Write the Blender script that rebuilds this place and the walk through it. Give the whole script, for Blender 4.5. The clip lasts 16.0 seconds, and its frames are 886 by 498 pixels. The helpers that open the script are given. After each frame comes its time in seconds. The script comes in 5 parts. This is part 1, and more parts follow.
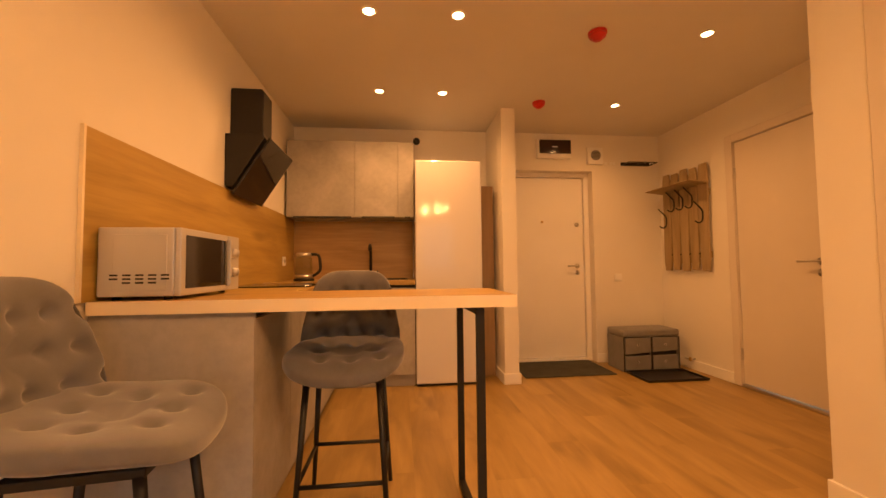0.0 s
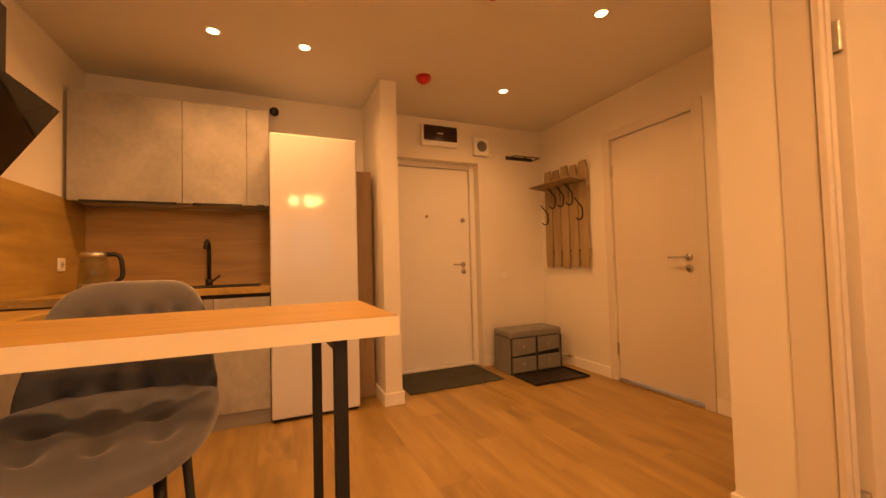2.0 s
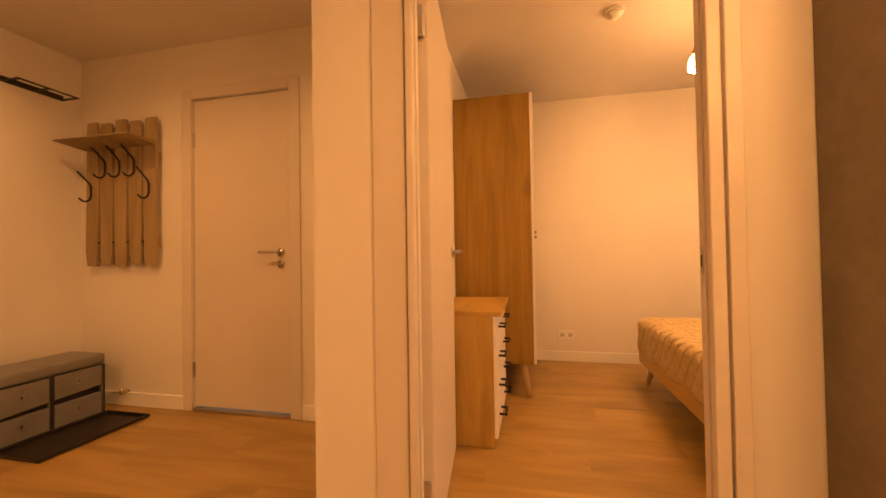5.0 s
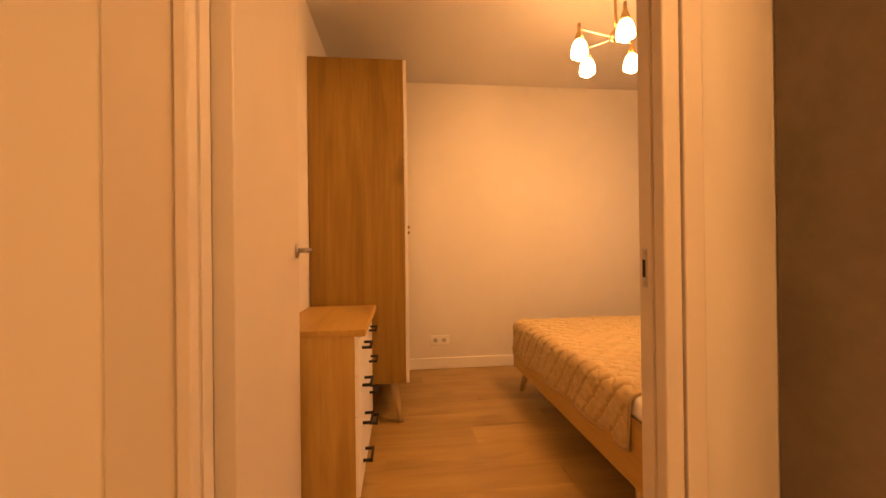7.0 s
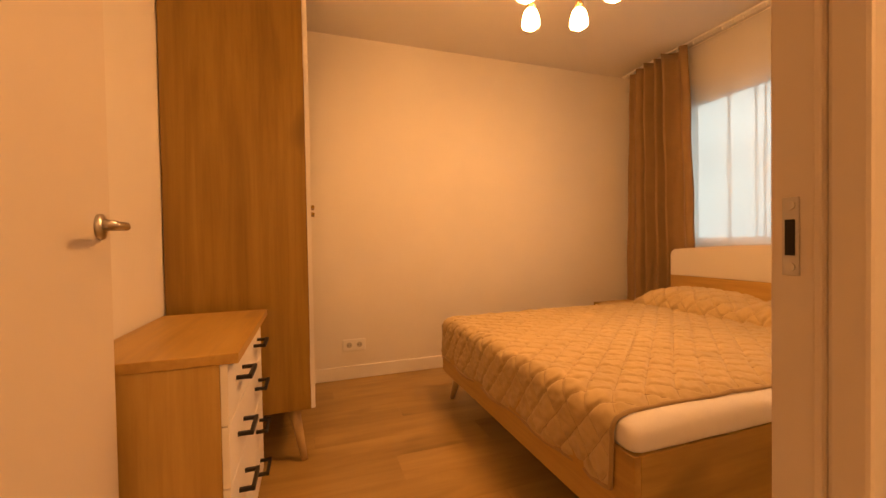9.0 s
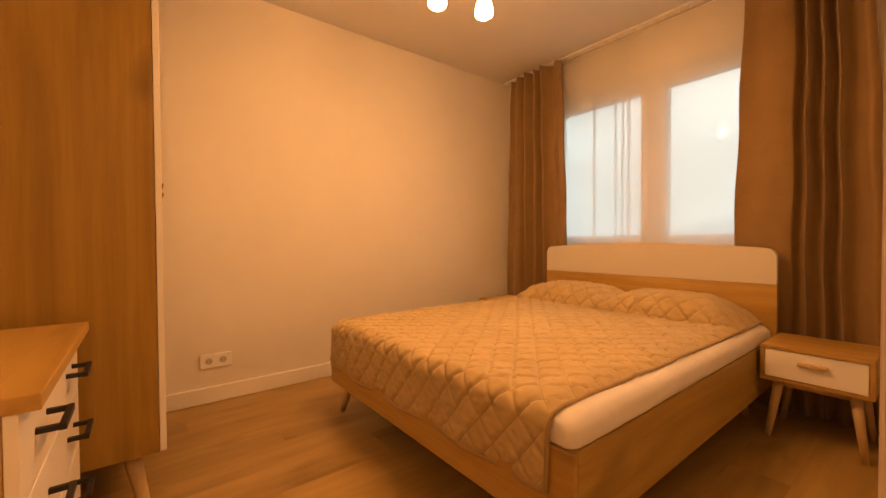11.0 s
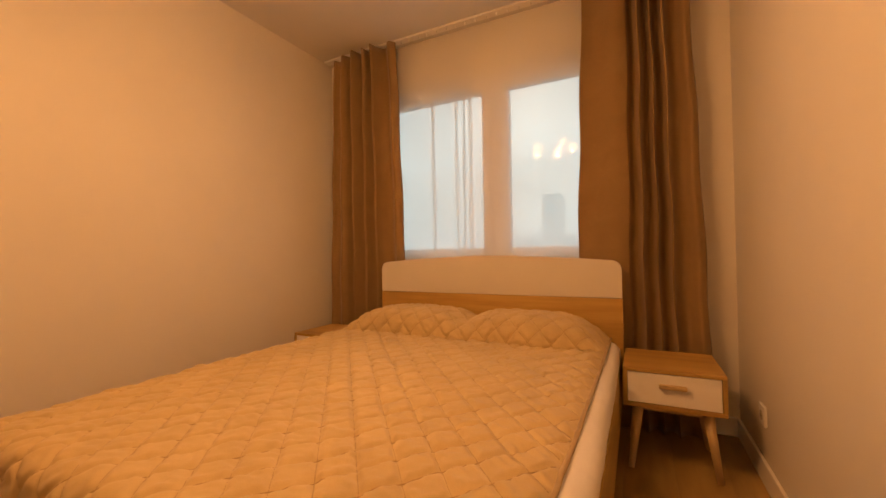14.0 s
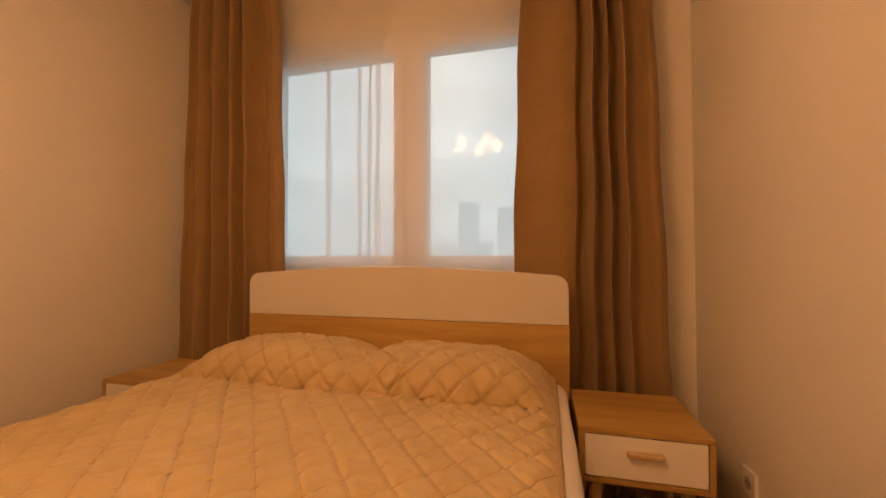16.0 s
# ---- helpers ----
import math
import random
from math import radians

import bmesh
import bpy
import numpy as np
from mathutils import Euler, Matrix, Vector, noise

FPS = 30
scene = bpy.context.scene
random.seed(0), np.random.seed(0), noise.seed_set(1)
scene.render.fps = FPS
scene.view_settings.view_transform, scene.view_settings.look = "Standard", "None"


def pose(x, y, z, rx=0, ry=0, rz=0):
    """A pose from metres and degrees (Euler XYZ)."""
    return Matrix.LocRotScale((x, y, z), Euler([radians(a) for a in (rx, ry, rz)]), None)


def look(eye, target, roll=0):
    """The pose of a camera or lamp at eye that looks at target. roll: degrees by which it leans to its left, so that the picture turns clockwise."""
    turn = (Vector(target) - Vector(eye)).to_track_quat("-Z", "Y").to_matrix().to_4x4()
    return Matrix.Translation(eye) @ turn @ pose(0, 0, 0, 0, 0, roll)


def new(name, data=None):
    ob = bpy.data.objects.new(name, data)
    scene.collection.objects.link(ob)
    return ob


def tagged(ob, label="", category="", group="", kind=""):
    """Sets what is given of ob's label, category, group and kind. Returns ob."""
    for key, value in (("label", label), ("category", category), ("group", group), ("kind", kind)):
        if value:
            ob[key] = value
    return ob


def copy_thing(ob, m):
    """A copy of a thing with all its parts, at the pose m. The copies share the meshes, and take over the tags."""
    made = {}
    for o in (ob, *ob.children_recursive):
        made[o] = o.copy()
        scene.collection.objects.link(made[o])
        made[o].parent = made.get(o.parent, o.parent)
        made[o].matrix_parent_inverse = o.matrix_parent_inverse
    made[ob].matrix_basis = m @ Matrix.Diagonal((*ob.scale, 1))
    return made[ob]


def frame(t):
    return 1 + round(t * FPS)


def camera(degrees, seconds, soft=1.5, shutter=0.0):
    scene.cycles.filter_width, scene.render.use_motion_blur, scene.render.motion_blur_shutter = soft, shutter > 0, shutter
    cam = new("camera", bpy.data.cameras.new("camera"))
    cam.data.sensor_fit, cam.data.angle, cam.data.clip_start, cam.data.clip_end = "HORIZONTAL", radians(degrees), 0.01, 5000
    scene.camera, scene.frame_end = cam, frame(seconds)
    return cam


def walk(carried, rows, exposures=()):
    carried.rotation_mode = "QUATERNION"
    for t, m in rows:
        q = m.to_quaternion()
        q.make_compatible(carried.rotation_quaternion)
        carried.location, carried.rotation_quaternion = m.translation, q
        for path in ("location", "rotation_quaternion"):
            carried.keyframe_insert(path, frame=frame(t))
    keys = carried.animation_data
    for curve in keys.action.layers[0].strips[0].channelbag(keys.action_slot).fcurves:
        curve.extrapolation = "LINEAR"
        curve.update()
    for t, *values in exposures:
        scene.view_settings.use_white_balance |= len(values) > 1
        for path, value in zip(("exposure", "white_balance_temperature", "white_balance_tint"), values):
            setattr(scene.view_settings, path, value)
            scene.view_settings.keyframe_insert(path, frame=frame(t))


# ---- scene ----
cam = camera(97.3, 16.0)
EXPOSURES = [(0.0, 0.42, 6500, 10), (3.5, 0.45, 6500, 10), (4.5, 0.4, 6500, 10), (5.0, 0.36, 6500, 10), (7.5, 0.15, 6500, 10), (8.5, 0.1, 6500, 10), (11.0, 0.07, 6450, 10), (12.0, -0.03, 6450, 10), (14.5, -0.23, 6100, 10), (16.0, -0.28, 5850, 10)]
PATH = [
    (0, (0.615, 0.449, 1.016), (0.833, 2.435, 1.11), -0.6),
    (0.5, (0.586, 0.612, 1.033), (0.884, 2.587, 1.13), -1.0),
    (1, (0.578, 0.717, 1.035), (0.995, 2.671, 1.125), -1.1),
    (1.5, (0.646, 0.833, 1.027), (1.231, 2.743, 1.111), -1.3),
    (2, (0.774, 0.964, 1.035), (1.567, 2.798, 1.107), -1.5),
    (2.5, (0.875, 1.03, 1.022), (1.908, 2.741, 1.094), -1.4),
    (3, (0.946, 1.133, 1.011), (2.244, 2.653, 1.081), -1.4),
    (3.5, (1.002, 1.24, 1.019), (2.536, 2.522, 1.079), -1.1),
    (4, (1.072, 1.291, 1.012), (2.804, 2.291, 1.066), -0.9),
    (4.5, (1.161, 1.274, 1.007), (3.029, 1.987, 1.048), -1.0),
    (5, (1.29, 1.272, 0.99), (3.241, 1.709, 1.026), -0.9),
    (7.5, (1.909, 1.287, 1.007), (3.885, 0.977, 1.005), -0.8),
    (8, (2.06, 1.267, 0.989), (4.02, 0.865, 0.978), -1.0),
    (8.5, (2.16, 1.246, 0.975), (4.093, 0.734, 0.951), -1.1),
    (11, (2.455, 1.3, 0.93), (4.036, 0.075, 0.891), -0.34),
    (11.5, (2.548, 1.224, 0.913), (4.044, -0.103, 0.885), -0.6),
    (12, (2.615, 1.156, 0.91), (4.026, -0.261, 0.889), -0.9),
    (12.5, (2.708, 1.095, 0.914), (3.993, -0.438, 0.901), -0.9),
    (13, (2.796, 0.997, 0.929), (3.969, -0.623, 0.927), -1.3),
    (13.5, (2.885, 0.919, 0.922), (3.916, -0.795, 0.94), -1.1),
    (14, (2.925, 0.828, 0.933), (3.815, -0.962, 0.957), -1.0),
    (14.5, (2.963, 0.656, 0.939), (3.723, -1.194, 0.952), -1.1),
    (15, (2.979, 0.514, 0.922), (3.639, -1.374, 0.951), -0.5),
    (15.5, (3.019, 0.379, 0.925), (3.589, -1.538, 0.961), -0.2),
    (16, (3.092, 0.259, 0.953), (3.588, -1.678, 1.0), -0.1),
]
walk(cam, [(t, look(eye, target, roll)) for t, eye, target, roll in PATH], exposures=EXPOSURES)

# ---- light ----
WARM = (1.0, 0.428, 0.127)
SUN_ELEV, SUN_TURN = radians(28), radians(165)
world = bpy.data.worlds.new("overcast_sky")
scene.world = world
world.use_nodes = True
wn = world.node_tree.nodes
wn.clear()
sky = wn.new("ShaderNodeTexSky")
sky.sky_type, sky.sun_disc = "NISHITA", False
sky.sun_elevation, sky.sun_rotation = SUN_ELEV, SUN_TURN
sky.dust_density = 6.0
cloud_at = wn.new("ShaderNodeTexCoord")
cloud_map = wn.new("ShaderNodeMapping")
cloud_map.inputs["Scale"].default_value = (2.2, 2.2, 7.0)
cloud = wn.new("ShaderNodeTexNoise")
cloud.inputs["Scale"].default_value, cloud.inputs["Detail"].default_value = 1.6, 5.0
cloud_ramp = wn.new("ShaderNodeValToRGB")
cloud_ramp.color_ramp.elements[0].position, cloud_ramp.color_ramp.elements[0].color = 0.33, (5.0, 5.7, 5.7, 1)
cloud_ramp.color_ramp.elements[1].position, cloud_ramp.color_ramp.elements[1].color = 0.68, (8.3, 9.0, 8.8, 1)
cloud_mix = wn.new("ShaderNodeMixRGB")
cloud_mix.inputs["Fac"].default_value = 0.92
wbg = wn.new("ShaderNodeBackground")
wbg.inputs["Strength"].default_value = 0.15
wout = wn.new("ShaderNodeOutputWorld")
wl = world.node_tree.links
wl.new(cloud_at.outputs["Generated"], cloud_map.inputs["Vector"])
wl.new(cloud_map.outputs["Vector"], cloud.inputs["Vector"])
wl.new(cloud.outputs["Fac"], cloud_ramp.inputs["Fac"])
wl.new(sky.outputs["Color"], cloud_mix.inputs["Color1"])
wl.new(cloud_ramp.outputs["Color"], cloud_mix.inputs["Color2"])
wl.new(cloud_mix.outputs["Color"], wbg.inputs["Color"])
wl.new(wbg.outputs["Background"], wout.inputs["Surface"])
sun_data = bpy.data.lights.new("sun", "SUN")
sun_data.energy, sun_data.angle, sun_data.color = 0.5, radians(20), (1.0, 0.95, 0.88)
sun = new("sun", sun_data)
sun.matrix_world = look((40 * math.sin(SUN_TURN), 40 * math.cos(SUN_TURN), 22), (0, 0, 0))

CEIL = 2.43
SPOTS = [(0.45, 2.56), (0.945, 2.55), (0.455, 3.535), (0.962, 3.53), (2.49, 2.58), (2.505, 3.64)]
SPOT_WATTS, SHADE_GLOW, BULB_GLOW = 25.0, 47.0, 620.0


# ---- materials ----
def node_mat(name):
    m = bpy.data.materials.new(name)
    m.use_nodes = True
    nt = m.node_tree
    return m, nt, nt.nodes["Principled BSDF"]


def coords(nt, scale, rot=(0, 0, 0), drift=False):
    tc = nt.nodes.new("ShaderNodeTexCoord")
    mp = nt.nodes.new("ShaderNodeMapping")
    mp.inputs["Scale"].default_value, mp.inputs["Rotation"].default_value = scale, rot
    nt.links.new(tc.outputs["Object"], mp.inputs["Vector"])
    if drift:
        info = nt.nodes.new("ShaderNodeObjectInfo")
        mul = nt.nodes.new("ShaderNodeVectorMath")
        mul.operation = "SCALE"
        mul.inputs["Scale"].default_value = 37.0
        comb = nt.nodes.new("ShaderNodeCombineXYZ")
        for k in ("X", "Y", "Z"):
            nt.links.new(info.outputs["Random"], comb.inputs[k])
        nt.links.new(comb.outputs["Vector"], mul.inputs[0])
        nt.links.new(mul.outputs["Vector"], mp.inputs["Location"])
    return mp.outputs["Vector"]


def noise_tex(nt, vec, scale, detail=4.0, rough=0.55, warp=0.0):
    n = nt.nodes.new("ShaderNodeTexNoise")
    n.inputs["Scale"].default_value, n.inputs["Detail"].default_value = scale, detail
    n.inputs["Roughness"].default_value, n.inputs["Distortion"].default_value = rough, warp
    nt.links.new(vec, n.inputs["Vector"])
    return n.outputs["Fac"]


def ramp(nt, fac, stops):
    r = nt.nodes.new("ShaderNodeValToRGB")
    e = r.color_ramp.elements
    while len(e) < len(stops):
        e.new(0.5)
    for el, (p, c) in zip(e, stops):
        el.position, el.color = p, (*c, 1)
    nt.links.new(fac, r.inputs["Fac"])
    return r.outputs["Color"]


def mixed(nt, a, b, fac, mode="MIX"):
    m = nt.nodes.new("ShaderNodeMixRGB")
    m.blend_type = mode
    if isinstance(fac, float):
        m.inputs["Fac"].default_value = fac
    else:
        nt.links.new(fac, m.inputs["Fac"])
    for k, v in (("Color1", a), ("Color2", b)):
        if isinstance(v, tuple):
            m.inputs[k].default_value = (*v, 1)
        else:
            nt.links.new(v, m.inputs[k])
    return m.outputs["Color"]


def bump(nt, bsdf, height, strength, dist=0.002):
    b = nt.nodes.new("ShaderNodeBump")
    b.inputs["Strength"].default_value, b.inputs["Distance"].default_value = strength, dist
    nt.links.new(height, b.inputs["Height"])
    nt.links.new(b.outputs["Normal"], bsdf.inputs["Normal"])


def paint(name, col, rough=0.6, grain=160.0, amount=0.08, var=0.06, metal=0.0, coat=0.0):
    """Paint, plastic or metal with faint mottling and fine relief."""
    m, nt, b = node_mat(name)
    v = coords(nt, (1, 1, 1))
    big = noise_tex(nt, v, 2.3, 3.0)
    dark = tuple(c * (1 - var) for c in col)
    lite = tuple(min(0.95, c * (1 + var)) for c in col)
    nt.links.new(ramp(nt, big, [(0.3, dark), (0.7, lite)]), b.inputs["Base Color"])
    b.inputs["Roughness"].default_value, b.inputs["Metallic"].default_value = rough, metal
    b.inputs["Coat Weight"].default_value = coat
    if amount:
        bump(nt, b, noise_tex(nt, v, grain, 3.0), amount, 0.001)
    return m


def wood(name, dark, mid, light, along="y", rough=0.42, drift=False, knots=True, spread=1.0):
    """Oak decor: long streaks along one axis, broad figure and a few knots."""
    m, nt, b = node_mat(name)
    ax = {"x": 0, "y": 1, "z": 2}[along]
    fine, broad, knot = [22.0 * spread] * 3, [5.0 * spread] * 3, [3.2] * 3
    fine[ax], broad[ax], knot[ax] = 1.1, 0.55, 0.9
    f = noise_tex(nt, coords(nt, fine, drift=drift), 2.0, 6.0, 0.62, 0.25)
    g = noise_tex(nt, coords(nt, broad, drift=drift), 1.6, 4.0, 0.55, 0.8)
    base = ramp(nt, g, [(0.28, dark), (0.5, mid), (0.74, light)])
    streak = ramp(nt, f, [(0.3, (0.72, 0.67, 0.60)), (0.58, (1, 1, 1))])
    col = mixed(nt, base, streak, 0.55, "MULTIPLY")
    if knots:
        k = noise_tex(nt, coords(nt, knot, drift=drift), 1.9, 2.0, 0.4, 0.3)
        col = mixed(nt, col, tuple(c * 0.55 for c in dark), ramp(nt, k, [(0.66, (0, 0, 0)), (0.78, (0.6, 0.6, 0.6))]))
    if drift:
        info = nt.nodes.new("ShaderNodeObjectInfo")
        tone = ramp(nt, info.outputs["Random"], [(0.0, (0.965, 0.965, 0.965)), (1.0, (1.02, 1.02, 1.02))])
        col = mixed(nt, col, tone, 1.0, "MULTIPLY")
    nt.links.new(col, b.inputs["Base Color"])
    rr = nt.nodes.new("ShaderNodeMapRange")
    rr.inputs["To Min"].default_value, rr.inputs["To Max"].default_value = rough - 0.06, rough + 0.1
    nt.links.new(f, rr.inputs["Value"])
    nt.links.new(rr.outputs["Result"], b.inputs["Roughness"])
    bump(nt, b, f, 0.12, 0.001)
    return m


def concrete(name, dark, light):
    m, nt, b = node_mat(name)
    v = coords(nt, (1, 1, 1))
    a = noise_tex(nt, v, 3.2, 5.0, 0.6, 0.6)
    c = noise_tex(nt, v, 26.0, 4.0)
    col = mixed(nt, ramp(nt, a, [(0.3, dark), (0.68, light)]), ramp(nt, c, [(0.35, (0.86, 0.86, 0.86)), (0.6, (1, 1, 1))]), 0.6, "MULTIPLY")
    nt.links.new(col, b.inputs["Base Color"])
    b.inputs["Roughness"].default_value = 0.55
    bump(nt, b, c, 0.1, 0.001)
    return m


def cloth(name, col, weave=420.0, sheen=0.3, var=0.18, rough=0.9):
    m, nt, b = node_mat(name)
    v = coords(nt, (1, 1, 1))
    big, fine = noise_tex(nt, v, 7.0, 4.0, 0.6, 0.4), noise_tex(nt, v, weave, 2.0)
    lo, hi = tuple(c * (1 - var) for c in col), tuple(c * (1 + var) for c in col)
    col2 = mixed(nt, ramp(nt, big, [(0.3, lo), (0.7, hi)]), ramp(nt, fine, [(0.3, (0.85, 0.85, 0.85)), (0.7, (1, 1, 1))]), 0.5, "MULTIPLY")
    nt.links.new(col2, b.inputs["Base Color"])
    b.inputs["Roughness"].default_value, b.inputs["Sheen Weight"].default_value = rough, sheen
    bump(nt, b, fine, 0.25, 0.001)
    return m


def glow(name, col, strength):
    m, nt, b = node_mat(name)
    b.inputs["Base Color"].default_value = (0.8, 0.8, 0.8, 1)
    b.inputs["Emission Color"].default_value, b.inputs["Emission Strength"].default_value = (*col, 1), strength
    return m


def window_glass(name):
    """Clear pane: straight through, with a mirror share."""
    m, nt, b = node_mat(name)
    tr, gl, mx = nt.nodes.new("ShaderNodeBsdfTransparent"), nt.nodes.new("ShaderNodeBsdfGlossy"), nt.nodes.new("ShaderNodeMixShader")
    tr.inputs["Color"].default_value, gl.inputs["Roughness"].default_value = (0.94, 0.96, 0.95, 1), 0.0
    mx.inputs["Fac"].default_value = 0.06
    nt.links.new(tr.outputs["BSDF"], mx.inputs[1])
    nt.links.new(gl.outputs["BSDF"], mx.inputs[2])
    nt.links.new(mx.outputs["Shader"], nt.nodes["Material Output"].inputs["Surface"])
    return m


def voile(name, open_share):
    """Thin net: part see-through, part pale woven thread."""
    m, nt, b = node_mat(name)
    tr, df, tl = nt.nodes.new("ShaderNodeBsdfTransparent"), nt.nodes.new("ShaderNodeBsdfDiffuse"), nt.nodes.new("ShaderNodeBsdfTranslucent")
    df.inputs["Color"].default_value = tl.inputs["Color"].default_value = (0.93, 0.93, 0.92, 1)
    half, mx = nt.nodes.new("ShaderNodeMixShader"), nt.nodes.new("ShaderNodeMixShader")
    mx.inputs["Fac"].default_value = 1 - open_share
    half.inputs["Fac"].default_value = 0.8
    nt.links.new(df.outputs["BSDF"], half.inputs[1])
    nt.links.new(tl.outputs["BSDF"], half.inputs[2])
    nt.links.new(tr.outputs["BSDF"], mx.inputs[1])
    nt.links.new(half.outputs["Shader"], mx.inputs[2])
    nt.links.new(mx.outputs["Shader"], nt.nodes["Material Output"].inputs["Surface"])
    return m


M_WALL = paint("wall_paint", (0.80, 0.765, 0.70), 0.72, 260, 0.16, 0.02)
M_CEIL = paint("ceiling_paint", (0.72, 0.70, 0.67), 0.85, 220, 0.1, 0.02)
M_WHITE = paint("white_satin", (0.86, 0.84, 0.80), 0.38, 90, 0.03, 0.02)
M_PVC = paint("white_pvc", (0.91, 0.91, 0.91), 0.3, 60, 0.01, 0.01)
M_DOOR = paint("door_laminate", (0.71, 0.65, 0.57), 0.45, 120, 0.06, 0.03)
M_CASING = paint("casing_laminate", (0.70, 0.645, 0.58), 0.42, 120, 0.05, 0.03)
M_ENTRY = paint("entry_enamel", (0.85, 0.83, 0.80), 0.4, 60, 0.05, 0.02)
M_GLOSS = paint("fridge_enamel", (0.70, 0.69, 0.71), 0.07, 40, 0.015, 0.01)
M_GLOSS.node_tree.nodes["Principled BSDF"].inputs["Specular IOR Level"].default_value = 0.4
M_PLASTIC = paint("white_plastic", (0.86, 0.85, 0.82), 0.35, 60, 0.02, 0.02)
M_BLACK = paint("black_metal", (0.010, 0.009, 0.008), 0.5, 120, 0.05, 0.1)
M_BLKGLASS = paint("black_glass", (0.012, 0.010, 0.009), 0.06, 30, 0.0, 0.05)
# Near-black: paints in the shade of holes, slots and recesses; also plain dark parts.
M_DARK = paint("dark_recess", (0.02, 0.018, 0.016), 0.8, 60, 0.0)
M_BROWNPLASTIC = paint("smoked_cover", (0.03, 0.013, 0.010), 0.12, 30, 0.0)
M_STEEL = paint("brushed_steel", (0.58, 0.56, 0.53), 0.32, 240, 0.04, 0.05, metal=1.0)
M_BRASS = paint("brass", (0.62, 0.45, 0.22), 0.3, 120, 0.03, 0.05, metal=1.0)
M_RED = paint("red_plastic", (0.55, 0.02, 0.015), 0.35, 60, 0.02, 0.05)
M_SILVER = paint("silver_lacquer", (0.55, 0.54, 0.53), 0.3, 90, 0.03, 0.03, metal=0.25)
# Greyer than the plate: the recess shade of the well is in this colour.
M_WELL = paint("socket_well", (0.5, 0.49, 0.47), 0.5, 60, 0.0)
M_GREYPL = paint("grey_plastic", (0.32, 0.31, 0.30), 0.45, 60, 0.03)
M_CONC = concrete("concrete_laminate", (0.33, 0.32, 0.30), (0.465, 0.45, 0.43))
M_OAK_Y = wood("oak_laminate_y", (0.33, 0.21, 0.05), (0.44, 0.295, 0.075), (0.51, 0.35, 0.10), "y", 0.4)
M_OAK_X = wood("oak_laminate_x", (0.37, 0.225, 0.055), (0.49, 0.31, 0.08), (0.56, 0.375, 0.11), "x", 0.4)
M_TAUPE = concrete("taupe_laminate", (0.17, 0.14, 0.10), (0.24, 0.20, 0.15))
M_HEAD = paint("cream_laminate", (0.66, 0.63, 0.58), 0.42, 120, 0.05, 0.02)
M_OAK_N = wood("oak_laminate_pink", (0.36, 0.235, 0.10), (0.47, 0.315, 0.14), (0.54, 0.375, 0.175), "x", 0.45)
M_OAK_Z = wood("oak_laminate_z", (0.38, 0.235, 0.06), (0.50, 0.33, 0.09), (0.58, 0.4, 0.125), "z", 0.42)
M_OAK_WARD = wood("oak_wardrobe", (0.215, 0.124, 0.016), (0.315, 0.188, 0.027), (0.395, 0.247, 0.043), "z", 0.42)
M_BOARD = wood("brown_board", (0.27, 0.175, 0.09), (0.34, 0.225, 0.115), (0.39, 0.265, 0.14), "z", 0.5)
M_BEECH = wood("light_beech", (0.50, 0.36, 0.17), (0.58, 0.43, 0.22), (0.64, 0.49, 0.26), "z", 0.4, knots=False)
M_EDGE = paint("pale_edge_band", (0.85, 0.75, 0.56), 0.4, 120, 0.05, 0.05)
M_FLOOR = wood("oak_plank", (0.275, 0.175, 0.052), (0.385, 0.253, 0.08), (0.475, 0.322, 0.112), "y", 0.34, drift=True, spread=0.55)
M_RUSTIC = wood("rustic_pine", (0.26, 0.19, 0.095), (0.36, 0.27, 0.145), (0.43, 0.33, 0.19), "z", 0.6, drift=True)
M_VELVET = cloth("grey_velvet", (0.14, 0.14, 0.15), 500, 0.55, 0.2, 0.75)
M_BENCH = cloth("grey_linen", (0.20, 0.195, 0.19), 380, 0.15, 0.12)
M_MAT = cloth("dark_mat", (0.055, 0.055, 0.045), 260, 0.0, 0.25)
M_CURTAIN = cloth("brown_drape", (0.28, 0.178, 0.07), 600, 0.2, 0.08, 0.8)
M_QUILT = cloth("beige_quilt", (0.56, 0.432, 0.212), 500, 0.12, 0.08, 0.8)
M_PIPING = cloth("quilt_piping", (0.40, 0.285, 0.13), 500, 0.2, 0.08)
M_SHEET = cloth("white_sheet", (0.82, 0.79, 0.76), 700, 0.1, 0.04)
M_TRAY = paint("black_tray_plastic", (0.015, 0.013, 0.013), 0.3, 60, 0.1, 0.1)
M_PANE = window_glass("window_pane")
M_KETTLE = window_glass("kettle_glass")
M_VOILE = voile("sheer_voile", 0.40)
M_BULB = glow("lit_shade", (1.0, 0.435, 0.134), SHADE_GLOW)
M_BULB_LIVING = glow("lit_shade_living", (1.0, 0.435, 0.134), SHADE_GLOW * 1.45)
M_CORE = glow("bare_bulb", (1.0, 0.435, 0.134), BULB_GLOW)
M_LENS = glow("lit_downlight", (1.0, 0.62, 0.28), 14.0)
M_TOWER = concrete("haze_glow_facade", (0.72, 0.74, 0.74), (0.78, 0.80, 0.80))
M_FARWIN = paint("haze_glow_windows", (0.55, 0.58, 0.6), 0.3, 10, 0.0)
